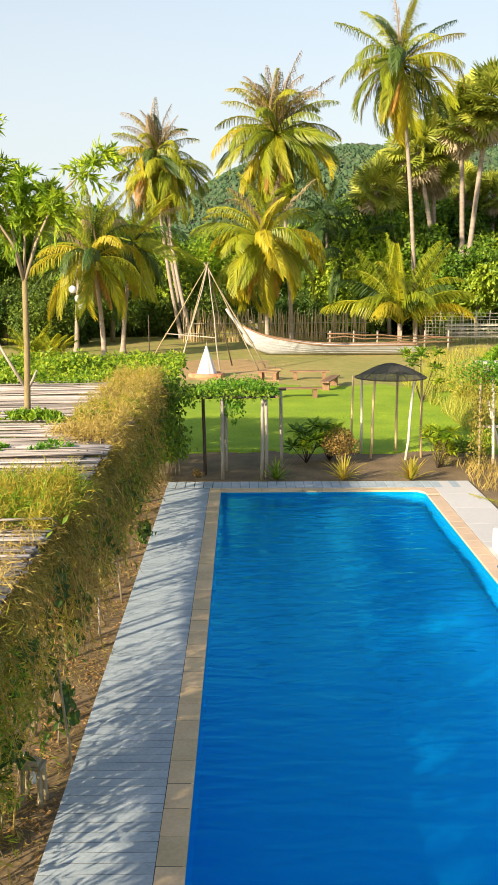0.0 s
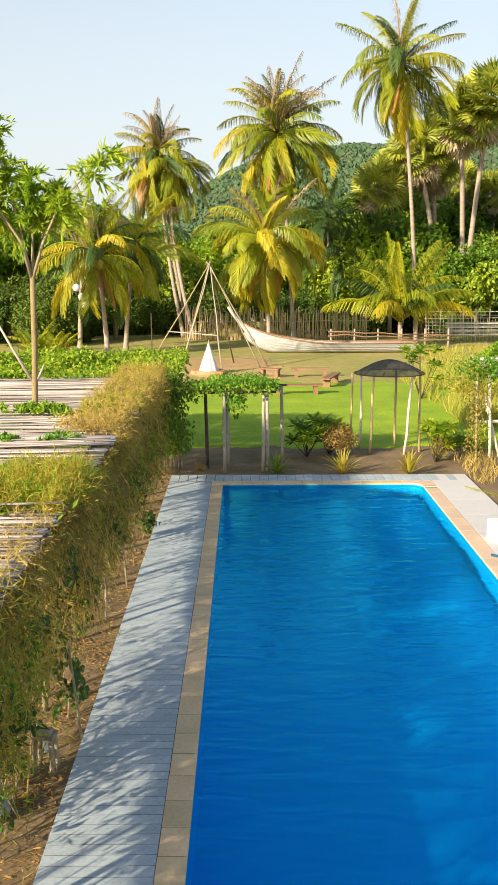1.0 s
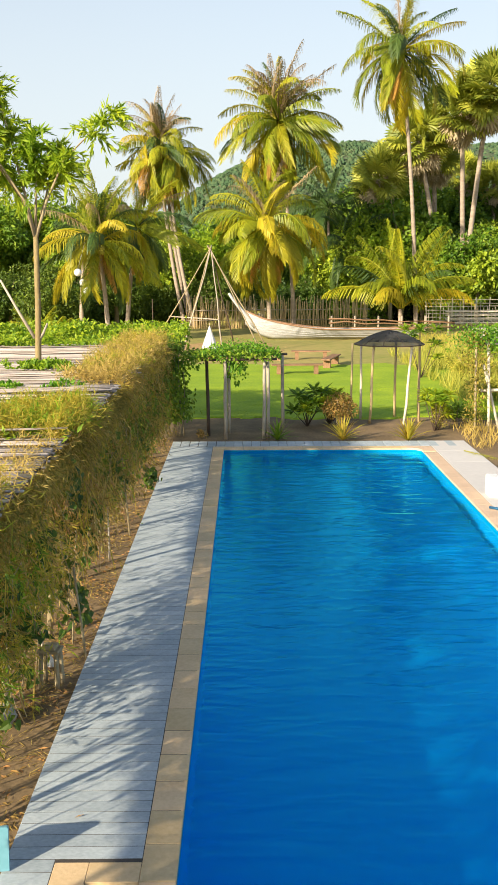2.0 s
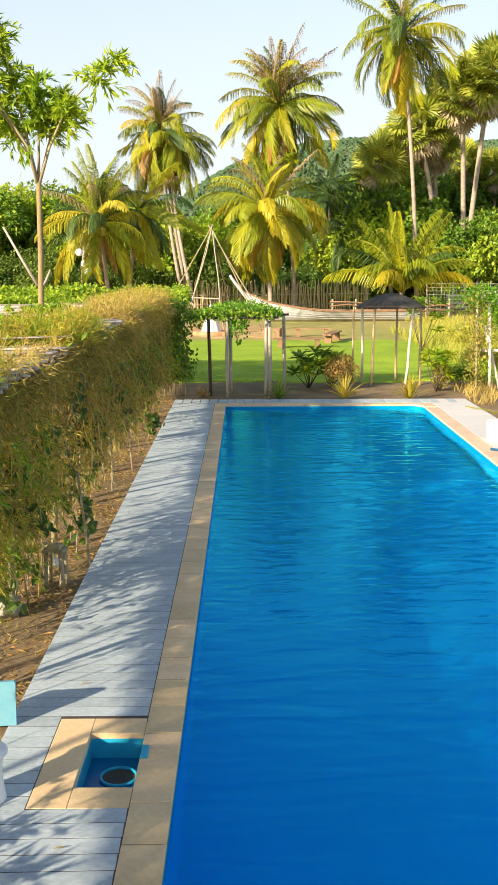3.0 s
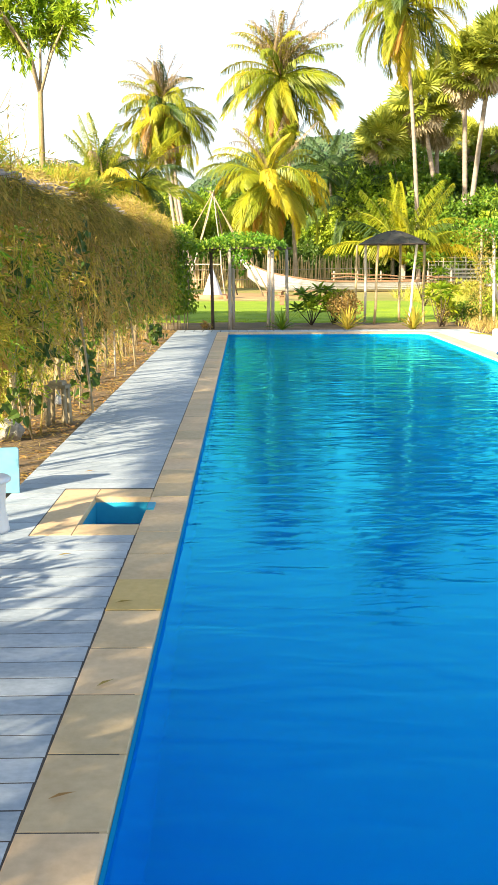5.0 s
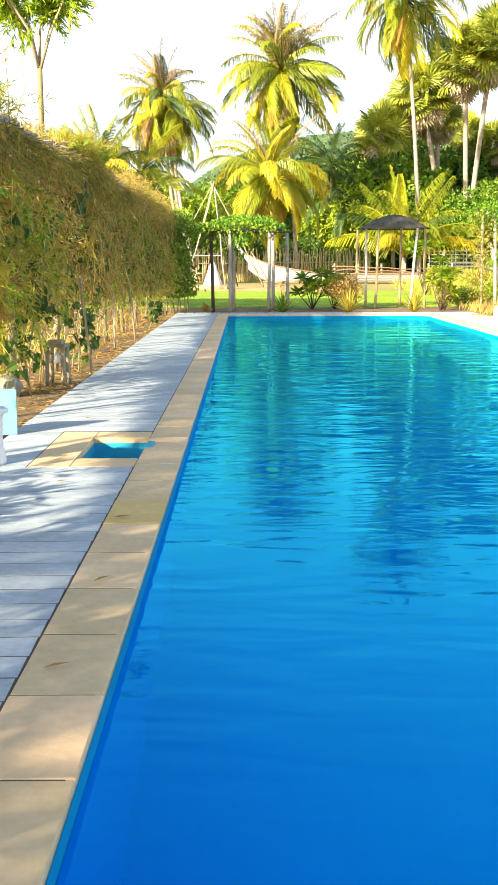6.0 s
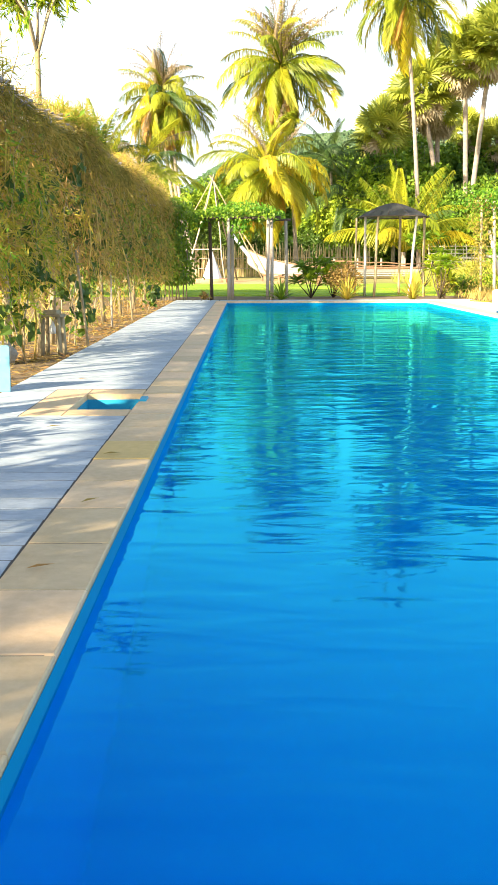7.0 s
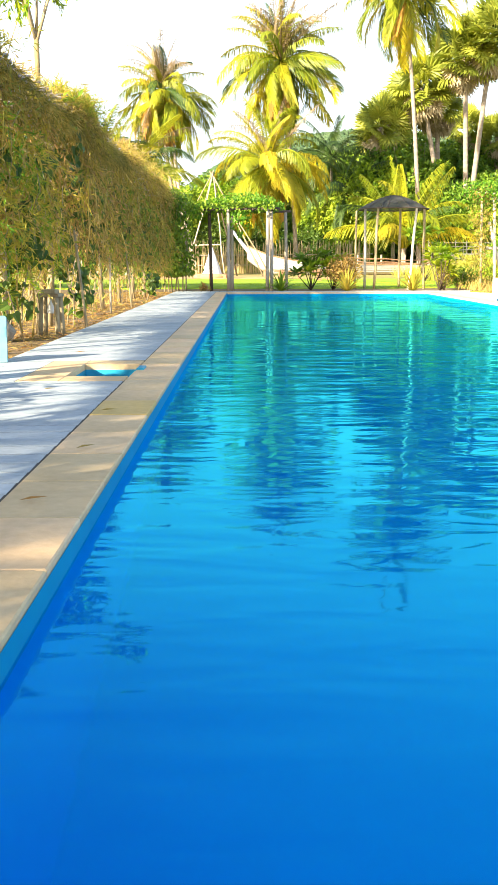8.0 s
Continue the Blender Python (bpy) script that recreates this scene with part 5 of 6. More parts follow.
for n, material, seed, tone, reach, ln, w, m, label in ((6200, LEAFOL, 1, 0, 0.20, 0.095, 0.017, 15, "olive drying leaves"), (4300, LEAFBR, 2, 1, 0.34, 0.10, 0.015, 14, "brown dry leaves"), (2900, LEAFYL, 4, 2, 0.44, 0.10, 0.015, 12, "yellow-green leaves"), (3000, LEAFMD, 3, 3, 0.45, 0.08, 0.034, 11, "green leaves"), (2300, STRAW, 5, 4, 0.42, 0.16, 0.009, 9, "straw-coloured dry leaves"), (5200, LEAFDK, 6, 5, 0.20, 0.09, 0.03, 13, "leaves deep in the hedge, shade put into their dark green")):
    a, r = hedge_spots(n, 4.5, 27.0, seed, tone=tone, reach=reach)
    k = len(a)
    # dark leaves sit deeper, painting the shade of the hedge's pockets
    if tone == 5:
        a[:, 0] -= 0.22
    # paler leaves stand out on the lumps, light put into their colour
    if tone in (2, 4):
        a[:, 0] += 0.05
    g = Geo()
    sprigs(g, a, unit(r.normal(0, 0.40, (k, 3)) + (0.12, 0, -0.9)), r.uniform(0.16, 0.50, k), m, ln, w, r, 0.5, (0.6, -0.3, 0.2), 0.5)
    part("foliage", g, hedge, label, material)
# broad green leaves of a vine that climbs through the near part
g = Geo()
r = rnd(71)
for x, y, z, sy, sz, n in ((-1.45, 8.9, 1.75, 0.30, 0.22, 46), (-1.42, 10.9, 1.6, 0.35, 0.25, 36), (-1.5, 7.5, 1.45, 0.25, 0.45, 24), (-1.5, 8.5, 0.95, 0.30, 0.2, 40), (-1.42, 10.5, 0.75, 0.2, 0.3, 34), (-1.55, 7.4, 0.35, 0.3, 0.22, 8), (-1.4, 12.0, 1.2, 0.4, 0.3, 40), (-1.35, 14.5, 1.6, 0.5, 0.3, 40), (-1.35, 18.5, 1.3, 0.6, 0.4, 60), (-1.45, 10.6, 2.2, 0.4, 0.2, 36)):
    p = np.stack([x + r.normal(0, 0.09, n), y + 0.6 * r.normal(0, sy, n), z + 0.7 * r.normal(0, sz, n)], 1)
    broad_leaves(g, p, unit(r.normal(0, 0.5, (n, 3)) + (0.2, -0.2, -0.8)), unit(r.normal(0, 0.45, (n, 3)) + (0.6, -0.7, 0.3)), r.uniform(0.06, 0.15, n), r.uniform(0.06, 0.13, n))
part("foliage", g, hedge, "broad dark green vine leaves", LEAFDK)
g = Geo()
r = rnd(33)
for k in range(34):
    y = r.uniform(4.5, 27)
    bar(g, (r.uniform(-2.1, -1.5), y, -0.06), (r.uniform(-1.9, -1.4), y + r.normal(0, 0.4), r.uniform(1.4, 2.5)), r.uniform(0.005, 0.012), 0.004, 5, wob=0.06, rng=r)
for k in range(150):
    y, z = r.uniform(5, 27), r.uniform(1.2, 2.5)
    bar(g, (-1.5 + 0.12 * r.normal(), y, z), (-1.42 + 0.12 * r.normal(), y + r.normal(0, 0.25), z - r.uniform(0.4, 1.1)), 0.004, 0.002, 4, wob=0.04, rng=r)
tagged(part("stem_tangle", g, hedge, "thin dry stems", BARK), kind="stuff")
for n, material, seed, label in ((3900, STRAW, 34, "dry yellow shoots near the ground"), (3200, LEAFGY, 35, "yellow-green shoots near the ground")):
    g = Geo()
    r = rnd(seed)
    p = np.stack([r.uniform(-3.2, -1.5, n), r.uniform(5.5, 27, n), 0.95 * r.random(n) ** 1.6], 1)
    p = p[[noise.noise((q[1] * 1.3, q[0] * 0.8, seed)) > 0.13 + 0.15 * q[2] and not (8.3 < q[1] < 9.9 and q[0] > -2.0) and not (q[1] > 14 and (q[2] > 0.45 or q[0] < -2.2)) for q in p]]
    n = len(p)
    leaves(g, p, unit(r.normal(0, 0.5, (n, 3)) + (0, 0, 0.5)), unit(r.normal(0, 0.7, (n, 3)) + (-0.6, -0.6, 0.4)), r.uniform(0.10, 0.22, n), 0.014)
    part("foliage", g, hedge, label, material)
for n, material, seed, label in ((1500, STRAW, 36, "long dry hanging strands"), (1300, LEAFYL, 37, "long yellow-green hanging strands")):
    a, r = hedge_spots(n, 4.8, 27, seed, tone=seed, reach=0.2)
    k = len(a)
    g = Geo()
    a[:, 0] += 0.12
    leaves(g, a, unit(r.normal(0, 0.22, (k, 3)) + (0.1, 0, -1)), unit(r.normal(0, 0.5, (k, 3)) + (0.8, -0.5, 0)), r.uniform(0.25, 0.65, k), 0.018, 0.1, 0.3)
    part("foliage", g, hedge, label, material)
# dry bamboo shoots in the sun that falls through the narrow part of the roof
for n, material, seed, label in ((300, STRAW, 38, "sunlit dry shoots"), (240, LEAFYL, 39, "sunlit yellow shoots"), (90, LIME, 40, "sunlit green shoots")):
    r = rnd(seed)
    a = np.stack([r.normal(-1.85, 0.13, n), r.uniform(8.9, 11.2, n), 0.7 + 1.05 * r.random(n) ** 0.8], 1)
    g = Geo()
    sprigs(g, a, unit(r.normal(0, 0.5, (n, 3)) + (0.1, -0.1, 0.1)), r.uniform(0.2, 0.45, n), 11, 0.12, 0.014, r, 0.8)
    part("foliage", g, hedge, label, material)
# bright-coloured leaves added here, standing for sunlight on the near hedge
for n, material, seed, label in ((300, LEAFYL, 41, "yellow-green leaves, added to brighten the hedge"), (120, LEAFBR, 42, "brown leaves, added to brighten the hedge"), (130, LEAFLT, 43, "green leaves, added to brighten the hedge")):
    r = rnd(seed)
    a = np.stack([r.normal(-1.42, 0.08, n), r.uniform(5.0, 9.0, n), r.uniform(1.1, 2.35, n)], 1)
    a = a[[noise.noise((q[1] * 1.6, q[2] * 2.0, seed)) > -0.1 for q in a]]
    n = len(a)
    g = Geo()
    sprigs(g, a, unit(r.normal(0, 0.5, (n, 3)) + (0.15, -0.1, -0.4)), r.uniform(0.15, 0.4, n), 10, 0.11, 0.016, r, 0.6)
    part("foliage", g, hedge, label, material)
# backing added behind the near stems, to keep sun off the pool floor
for n, material, seed, label in ((170, LEAFYL, 44, "yellow-green backing leaves, added to block the sun"), (150, LEAFOL, 45, "olive backing leaves, added to block the sun")):
    r = rnd(seed)
    a = np.stack([r.normal(-1.78, 0.10, n), r.uniform(5.0, 8.4, n), r.uniform(1.0, 2.25, n)], 1)
    g = Geo()
    sprigs(g, a, unit(r.normal(0, 0.5, (n, 3)) + (0.1, -0.1, -0.3)), r.uniform(0.15, 0.4, n), 10, 0.10, 0.045, r, 0.6)
    part("foliage", g, hedge, label, material)
# the part beyond the view, added to keep the deck in shade
a, r = hedge_spots(7000, -9, 4.5, 8, reach=0.05)
k = len(a)
g = Geo()
sprigs(g, a, unit(r.normal(0, 0.5, (k, 3)) + (0.25, 0, -0.45)), r.uniform(0.2, 0.5, k), 10, 0.16, 0.035, r)
part("foliage", g, hedge, "olive drying leaves", LEAFOL)
# more unseen leaves low down, added to break up the sun patch
n = 190
a = np.stack([r.normal(-1.75, 0.12, n), r.uniform(1.4, 3.1, n), r.uniform(0.12, 0.62, n)], 1)
a = a[[noise.noise((q[1] * 1.8, q[2] * 2.5, 9.0)) > -0.05 for q in a]]
g = Geo()
sprigs(g, a, unit(r.normal(0, 0.5, (len(a), 3)) + (0.2, 0, 0.2)), r.uniform(0.15, 0.4, len(a)), 9, 0.15, 0.04, r)
part("foliage", g, hedge, "unseen olive leaves, added to dapple the deck", LEAFOL)

# dry grass that hangs over the roof's edge
drape = thing("edge_creeper", "sunlit yellow-green bamboo grass hanging over the shed's eaves", "creeper plant")
# the last entry is unseen grass, added to shade the pool floor
for n, material, seed, up, y0, y1, label in ((2000, LEAFYL, 1, 1.2, 10.5, 12.9, "yellow-green leaves"), (700, LIME, 3, 1.1, 10.6, 12.7, "fresh green leaves"), (2000, STRAW, 2, 1.0, 16.4, 26.6, "straw-coloured leaves"), (1500, LEAFYL, 5, 1.1, 17.0, 26.6, "yellow-green leaves"), (900, LEAFOL, 4, 0.3, 10.6, 26.6, "olive leaves"), (500, LEAFYL, 6, 1.0, 4.6, 7.4, "yellow-green leaves"), (260, LIME, 10, 1.0, 4.6, 7.2, "fresh green leaves"), (900, LEAFYL, 11, 1.0, -3.0, 4.6, "yellow-green leaves")):
    r = rnd(80 + seed)
    y = r.uniform(y0, y1, n)
    lump = np.array([noise.noise((q * 0.9, seed, 6.0)) for q in y])
    keep = (lump + r.normal(0, 0.3, n) > -0.1) & ~((y > 13.1) & (y < 16.3))
    y, lump = y[keep], lump[keep]
    k = len(y)
    x = -1.50 - 0.95 * r.random(k) ** 1.6
    tuft = np.array([noise.noise((i * 1.9, j * 1.9, 8.0 + seed)) for i, j in zip(x, y)])
    x, y, lump = x[tuft > -0.08], y[tuft > -0.08], lump[tuft > -0.08]
    k = len(y)
    a = np.stack([x, y, 2.60 + np.clip(0.05 + 0.15 * lump, 0, 0.2) * r.random(k)], 1)
    g = Geo()
    sprigs(g, a, unit(r.normal(0, 0.5, (k, 3)) + (0.12, -0.05, up)), r.uniform(0.3, 0.85, k) * (0.88 if y0 < 11 else 1.0), 14, 0.13, 0.011, r, 0.42, (-0.2, -0.5, 0.7))
    part("foliage", g, drape, label, material)


for n, material, seed, label in ((1300, LEAFOL, 7, "olive leaves over the eaves"), (600, LEAFYL, 8, "yellow-green leaves over the eaves"), (500, STRAW, 9, "dry leaves over the eaves")):
    r = rnd(80 + seed)
    y = r.uniform(10.5, 26.6, n)
    lump = np.array([noise.noise((q * 1.3, seed, 2.0)) for q in y])
    y = y[(lump + r.normal(0, 0.25, n) > -0.1) & ~((y > 13.0) & (y < 15.8)) & ~((y > 18.0) & (y < 19.8))]
    k = len(y)
    a = np.stack([-1.40 + 0.06 * r.normal(0, 1, k), y, 2.60 + 0.08 * r.random(k)], 1)
    g = Geo()
    sprigs(g, a, unit(r.normal(0, 0.45, (k, 3)) + (0.2, 0, -0.1)), r.uniform(0.15, 0.38, k), 12, 0.10, 0.012, r, 0.9, (0.4, -0.4, 0.5))
    part("foliage", g, drape, label, material)
r = rnd(86)
n = 1500
a = np.stack([-1.38 + 0.03 * r.normal(0, 1, n), np.where(r.random(n) < 0.3, r.uniform(5.2, 10.5, n), r.uniform(10.5, 16.4, n)), r.uniform(2.56, 2.66, n)], 1)
a[:, 2] -= 0.07 * (a[:, 1] < 10.5)
g = Geo()
sprigs(g, a, unit(r.normal(0, 0.35, (n, 3)) + (0.2, 0, -0.8)), r.uniform(0.1, 0.34, n), 8, 0.10, 0.012, r, 0.6)
part("foliage", g, drape, "short dry strands below the eaves", LEAFOL)
r = rnd(87)
n = 170
a = np.stack([r.uniform(-1.95, -1.42, n), r.uniform(6.8, 10.6, n), r.uniform(2.63, 2.68, n)], 1)
g = Geo()
sprigs(g, a, unit(r.normal(0, 0.4, (n, 3)) + (0.5, -0.1, 0.6)), r.uniform(0.15, 0.36, n), 9, 0.11, 0.011, r, 0.8, (-0.2, -0.5, 0.7))
part("foliage", g, drape, "golden leaves along the bare roof's edge", STRAW)
g = Geo()
r = rnd(88)
for k in range(46):
    x, y = r.uniform(-2.2, -1.35), r.uniform(4.6, 7.2)
    bar(g, (x, y, 2.55), (x + r.normal(0, 0.15), y + r.normal(0, 0.2), 2.55 + r.uniform(0.3, 1.0)), 0.005, 0.002, 4, wob=0.03, rng=r)
tagged(part("stem_tangle", g, drape, "thin dry upright stems", STRAW), kind="stuff")
n = 46
a = np.stack([r.uniform(-2.2, -1.35, n), r.uniform(4.6, 7.2, n), r.uniform(2.6, 2.9, n)], 1)
g = Geo()
sprigs(g, a, unit(r.normal(0, 0.35, (n, 3)) + (0, 0, 1)), r.uniform(0.3, 0.8, n), 12, 0.07, 0.012, r, 0.2)
part("foliage", g, drape, "sparse olive leaves", LEAFOL)


def roof_patch(name, label, spots, n, material, seed, ln, w, h):
    r = rnd(seed)
    t = thing(name, label, "creeper plant")
    for x, y, rx, ry, hh in spots:
        g = Geo()
        p = np.stack([x + rx * r.normal(0, 0.5, n), y + ry * r.normal(0, 0.5, n), 2.64 + h * hh * r.random(n) ** 1.3], 1)
        p = p[[abs(q[0] - x) < rx and abs(q[1] - y) < ry and noise.noise((q[0] * 2.2, q[1] * 2.2, seed)) > -0.02 for q in p]]
        p[:, 2] += [0.22 * max(0.0, noise.noise((q[0] * 2.2, q[1] * 2.2, seed))) for q in p]
        k = len(p)
        leaves(g, p, unit(r.normal(0, 0.6, (k, 3)) + (0.1, -0.1, 0.35)), unit(r.normal(0, 0.6, (k, 3)) + (-0.3, -0.4, 0.8)), ln * r.uniform(0.6, 1.4, k), w * r.uniform(0.7, 1.3, k))
        part("foliage", g, t, "", material)


roof_patch("roof_creeper", "yellow-green bamboo leaves lying over the shed roof", ((-2.3, 11.4, 1.3, 1.0, 0.8), (-1.75, 11.6, 0.4, 1.0, 0.5)), 2400, LEAFYL, 3, 0.11, 0.015, 0.30)
roof_patch("roof_creeper", "bright lime green leaves lying over the shed roof", ((-2.5, 11.6, 1.3, 1.1, 0.8), (-3.1, 10.9, 1.0, 0.8, 1.0), (-1.8, 12.2, 0.5, 0.5, 0.6)), 2400, LIME, 6, 0.11, 0.017, 0.32)
roof_patch("roof_creeper", "dark green leaves among bamboo on the shed roof", ((-2.6, 11.2, 1.4, 1.2, 0.4), (-3.2, 12.4, 0.9, 0.7, 0.5)), 1500, LEAFMD, 9, 0.11, 0.045, 0.22)
roof_patch("roof_creeper", "dry straw-coloured leaves over the roof edge", ((-2.1, 17.0, 0.6, 0.7, 0.6), (-2.0, 22.4, 0.6, 1.6, 0.7)), 1200, STRAW, 4, 0.14, 0.014, 0.30)
roof_patch("roof_creeper", "green leaves on the shed roof", ((-2.7, 12.4, 0.9, 0.5, 0.5), (-3.1, 15.6, 1.2, 0.2, 0.3), (-2.7, 18.9, 1.1, 0.2, 0.3), (-3.6, 19.2, 0.7, 0.3, 0.5), (-2.3, 18.4, 0.7, 0.25, 0.3), (-1.8, 20.0, 0.8, 1.2, 0.4)), 900, LEAFLT, 5, 0.10, 0.05, 0.28)

# leafy canopy beyond the roof
r = rnd(51)
canopy = thing("creeper_canopy", "lush bright green creeper roof beyond the shed", "creeper plant")
# layers go from darker to lime upwards, light put into the leaf colours
for material, n, lo, label in ((LEAFLT, 14000, 0.0, "bright green leaves"), (LIME, 2500, 0.08, "lime green leaves on top, sunlight put into their colour"), (LEAFMD, 13000, -0.16, "darker green leaves")):
    g = Geo()
    x, y = r.uniform(-13, -0.95, n), r.uniform(25.8, 31.5, n)
    hump = np.array([noise.noise((a * 0.8, b * 0.8, 4)) + 0.6 * noise.noise((a * 2.2, b * 2.2, 5)) for a, b in zip(x, y)])
    z = 2.56 + lo + 0.30 * hump + 0.3 * np.clip((y - 26) / 3, 0, 1) * r.random(n) ** 0.4 - 1.6 * (r.random(n) < 0.12) * r.random(n)
    p = np.stack([x, y, z], 1)
    leaves(g, p, unit(r.normal(0, 0.6, (n, 3)) + (0, -0.4, -0.1)), unit(r.normal(0, 0.5, (n, 3)) + (-0.3, -0.4, 0.8)), r.uniform(0.10, 0.19, n), r.uniform(0.06, 0.11, n))
    part("foliage", g, canopy, label, material)
t = thing("creeper_end", "dark green creeper hanging at the shed's corner", "creeper plant")
g = Geo()
n = 5200
x = -1.35 + 0.42 * r.normal(0, 0.55, n)
z = 2.75 - 2.3 * r.random(n) ** 1.2
p = np.stack([x + 0.12 * np.sin(z * 2), 26.6 + r.normal(0, 0.5, n), z], 1)
leaves(g, p, unit(r.normal(0, 0.5, (n, 3)) + (0.1, -0.2, -0.8)), unit(r.normal(0, 0.5, (n, 3)) + (0.2, -0.8, 0.3)), r.uniform(0.09, 0.17, n), r.uniform(0.05, 0.09, n))
part("foliage", g, t, "", LEAFMD)
for k in range(7):
    part("stem", bar(Geo(), (-1.5 + 0.1 * k, 26.5, -0.06), (-1.6 + 0.12 * k, 26.6, 2.5), 0.02, 0.012, 5, wob=0.04, rng=r), t, "", BARK)

# ---- slender tree through the roof ----
t = thing("slender_tree", "slender pale tree with drooping bright green foliage", "tree", pose(-3.66, 20.0, -0.06))
r = rnd(61)
g = Geo()
tube(g, [(0, 0, 0), (0.0, 0, 2.5), (0.05, 0, 4.0), (0.06, 0, 5.5)], [0.085, 0.07, 0.065, 0.055], 9)
part("trunk", g, t, "slim greenish brown trunk", TREEBARK)
limbs = [((0.06, 0, 5.4), (-0.12, 0, 6.3), (-0.42, 0.1, 7.5), (-0.75, 0.1, 8.8)), ((0.06, 0, 5.4), (0.08, 0.1, 6.3), (0.12, 0, 7.5)), ((0.06, 0, 5.4), (0.32, 0, 6.2), (0.75, -0.1, 7.05), (1.7, -0.1, 7.95)), ((0.06, 0, 5.4), (-0.1, -0.2, 6.2), (-0.8, -0.3, 7.3), (-1.4, -0.3, 8.3)), ((0.04, 0, 5.3), (0.25, 0.3, 6.3), (0.45, 0.5, 7.2)), ((-0.2, -0.1, 6.3), (-1.0, -0.3, 7.5), (-1.8, -0.6, 8.9)), ((0.05, 0, 5.5), (-0.25, 0.2, 6.3), (-0.75, 0.3, 6.9)), ((-0.04, 0, 3.3), (-0.36, 0, 3.85), (-0.74, 0, 4.55)), ((0.04, 0, 3.25), (0.14, 0, 3.4), (0.24, 0, 3.62))]
limb_parts = []
for k, q in enumerate(limbs):
    g = Geo()
    tube(g, q, np.linspace(0.04, 0.010 if k < 7 else 0.022, len(q)), 7)
    limb_parts.append(part("limb", g, t, "" if k < 7 else "bare grey dead branch", BARK if k < 7 else POSTWOOD))
for k, q in enumerate(limbs[:7]):
    q = np.array(q)
    g = Geo()
    a, way = [], []
    long = k in (0, 2, 3, 5)
    for s in np.linspace(0.60 if not long else 0.55, 1.0, 8 if not long else 10):
        i = min(int(s * (len(q) - 1)), len(q) - 2)
        c = q[i] + (q[i + 1] - q[i]) * (s * (len(q) - 1) - i)
        for b in range(6):
            if k == 2 and 0.68 < s < 0.85:
                continue
            a.append(c)
            way.append(unit(r.normal(0, 0.8, 3) + unit(q[-1] - q[0]) * 0.8 + (0, 0, 0.3)))
    a, way = np.array(a), np.array(way)
    sprigs(g, a, way, r.uniform(0.35, 0.75, len(a)), 26, 0.21, 0.045, r, 0.6, (-0.7, -0.7, 0.4), 0.28)
    # limb 5 gets a darker leaf, its shade put into the colour
    part("foliage", g, limb_parts[k], "drooping leaves, shade put into their darker green" if k == 5 else "drooping lime green leaves", LEAFMD if k == 5 else LIME)

# round paper lamps hung in the short palm
for k, (x, y, z) in enumerate(((-8.72, 56.8, 4.35), (-9.02, 60.5, 3.72), (-8.83, 60.5, 3.23))):
    g = Geo()
    tube(g, [(0, 0, 0.22 * math.cos(a)) for a in np.linspace(math.pi, 0, 9)], [max(0.004, 0.22 * math.sin(a)) for a in np.linspace(math.pi, 0, 9)], 14)
    bar(g, (0, 0, 0.2), (0.15, 2.0, 1.8), 0.004, n=4)
    thing("globe_lamp", "round white globe hanging in a palm", "lamp", pose(x, y, z), data=g.mesh("globe_lamp", CLOTH))

# ---- things along the deck ----
t = thing("lantern_stand", "small weathered wooden stand with a hanging glass bell", "stand", pose(-1.42, 9.15, -0.05, 0, 0, -8))
for sx in (-1, 1):
    for sy in (-1, 1):
        part("leg", bar(Geo(), (0.105 * sx, 0.09 * sy, 0), (0.09 * sx, 0.075 * sy, 0.44), 0.032, 0.03, 4), t, "", BARK)
stand_top = part("top", box(Geo(), -0.125, 0.125, -0.11, 0.11, 0.44, 0.475, 0.008), t, "", BARK)
part("block", box(Geo(), -0.08, 0.08, -0.08, 0.08, 0.475, 0.52, 0.01), stand_top, "", BARK)
g = Geo()
tube(g, [(0, 0, z) for z in (0.42, 0.38, 0.34, 0.27, 0.25)], [0.008, 0.012, 0.03, 0.045, 0.04], 10)
part("bell", g, stand_top, "white glass bell", WHITE)
for x, y, h, lx, m, lab in ((-1.14, 9.95, 1.15, -0.12, BARK, "thin leaning wooden stake in the soil"), (-1.41, 14.2, 0.85, 0.0, POSTWOOD, "pale cut bamboo stake in the soil"), (-1.24, 15.75, 1.5, -0.12, BARK, "thin wooden stake by the deck"), (-1.6, 9.5, 0.4, 0.02, POSTWOOD, "short pale stake in the soil")):
    thing("stake", lab, "stake", group="stakes", data=bar(Geo(), (x, y, -0.06), (x + lx, y, h), 0.019, 0.014, 7).mesh("stake", m))
t = thing("blue_board", "light blue plastic board standing at the deck's edge", "board", pose(-1.1, 5.45, 0.0, -6, 0, 8))
part("panel", box(Geo(), -0.45, 0.04, -0.03, 0.03, 0.0, 0.36, 0.012), t, "", SKYBLUE)
t = thing("round_stool", "white plastic stool with a round seat", "stool", pose(-1.02, 4.28, 0.0))
g = Geo()
tube(g, [(0, 0, z) for z in (0.0, 0.02, 0.17, 0.32, 0.34)], [0.15, 0.145, 0.125, 0.135, 0.14], 20)
part("body", g, t, "pale bluish white body", WHITE)
g = Geo()
tube(g, [(0, 0, z) for z in (0.34, 0.345, 0.365, 0.375)], [0.16, 0.17, 0.17, 0.155], 20)
part("seat", g, t, "white round seat", WHITE)


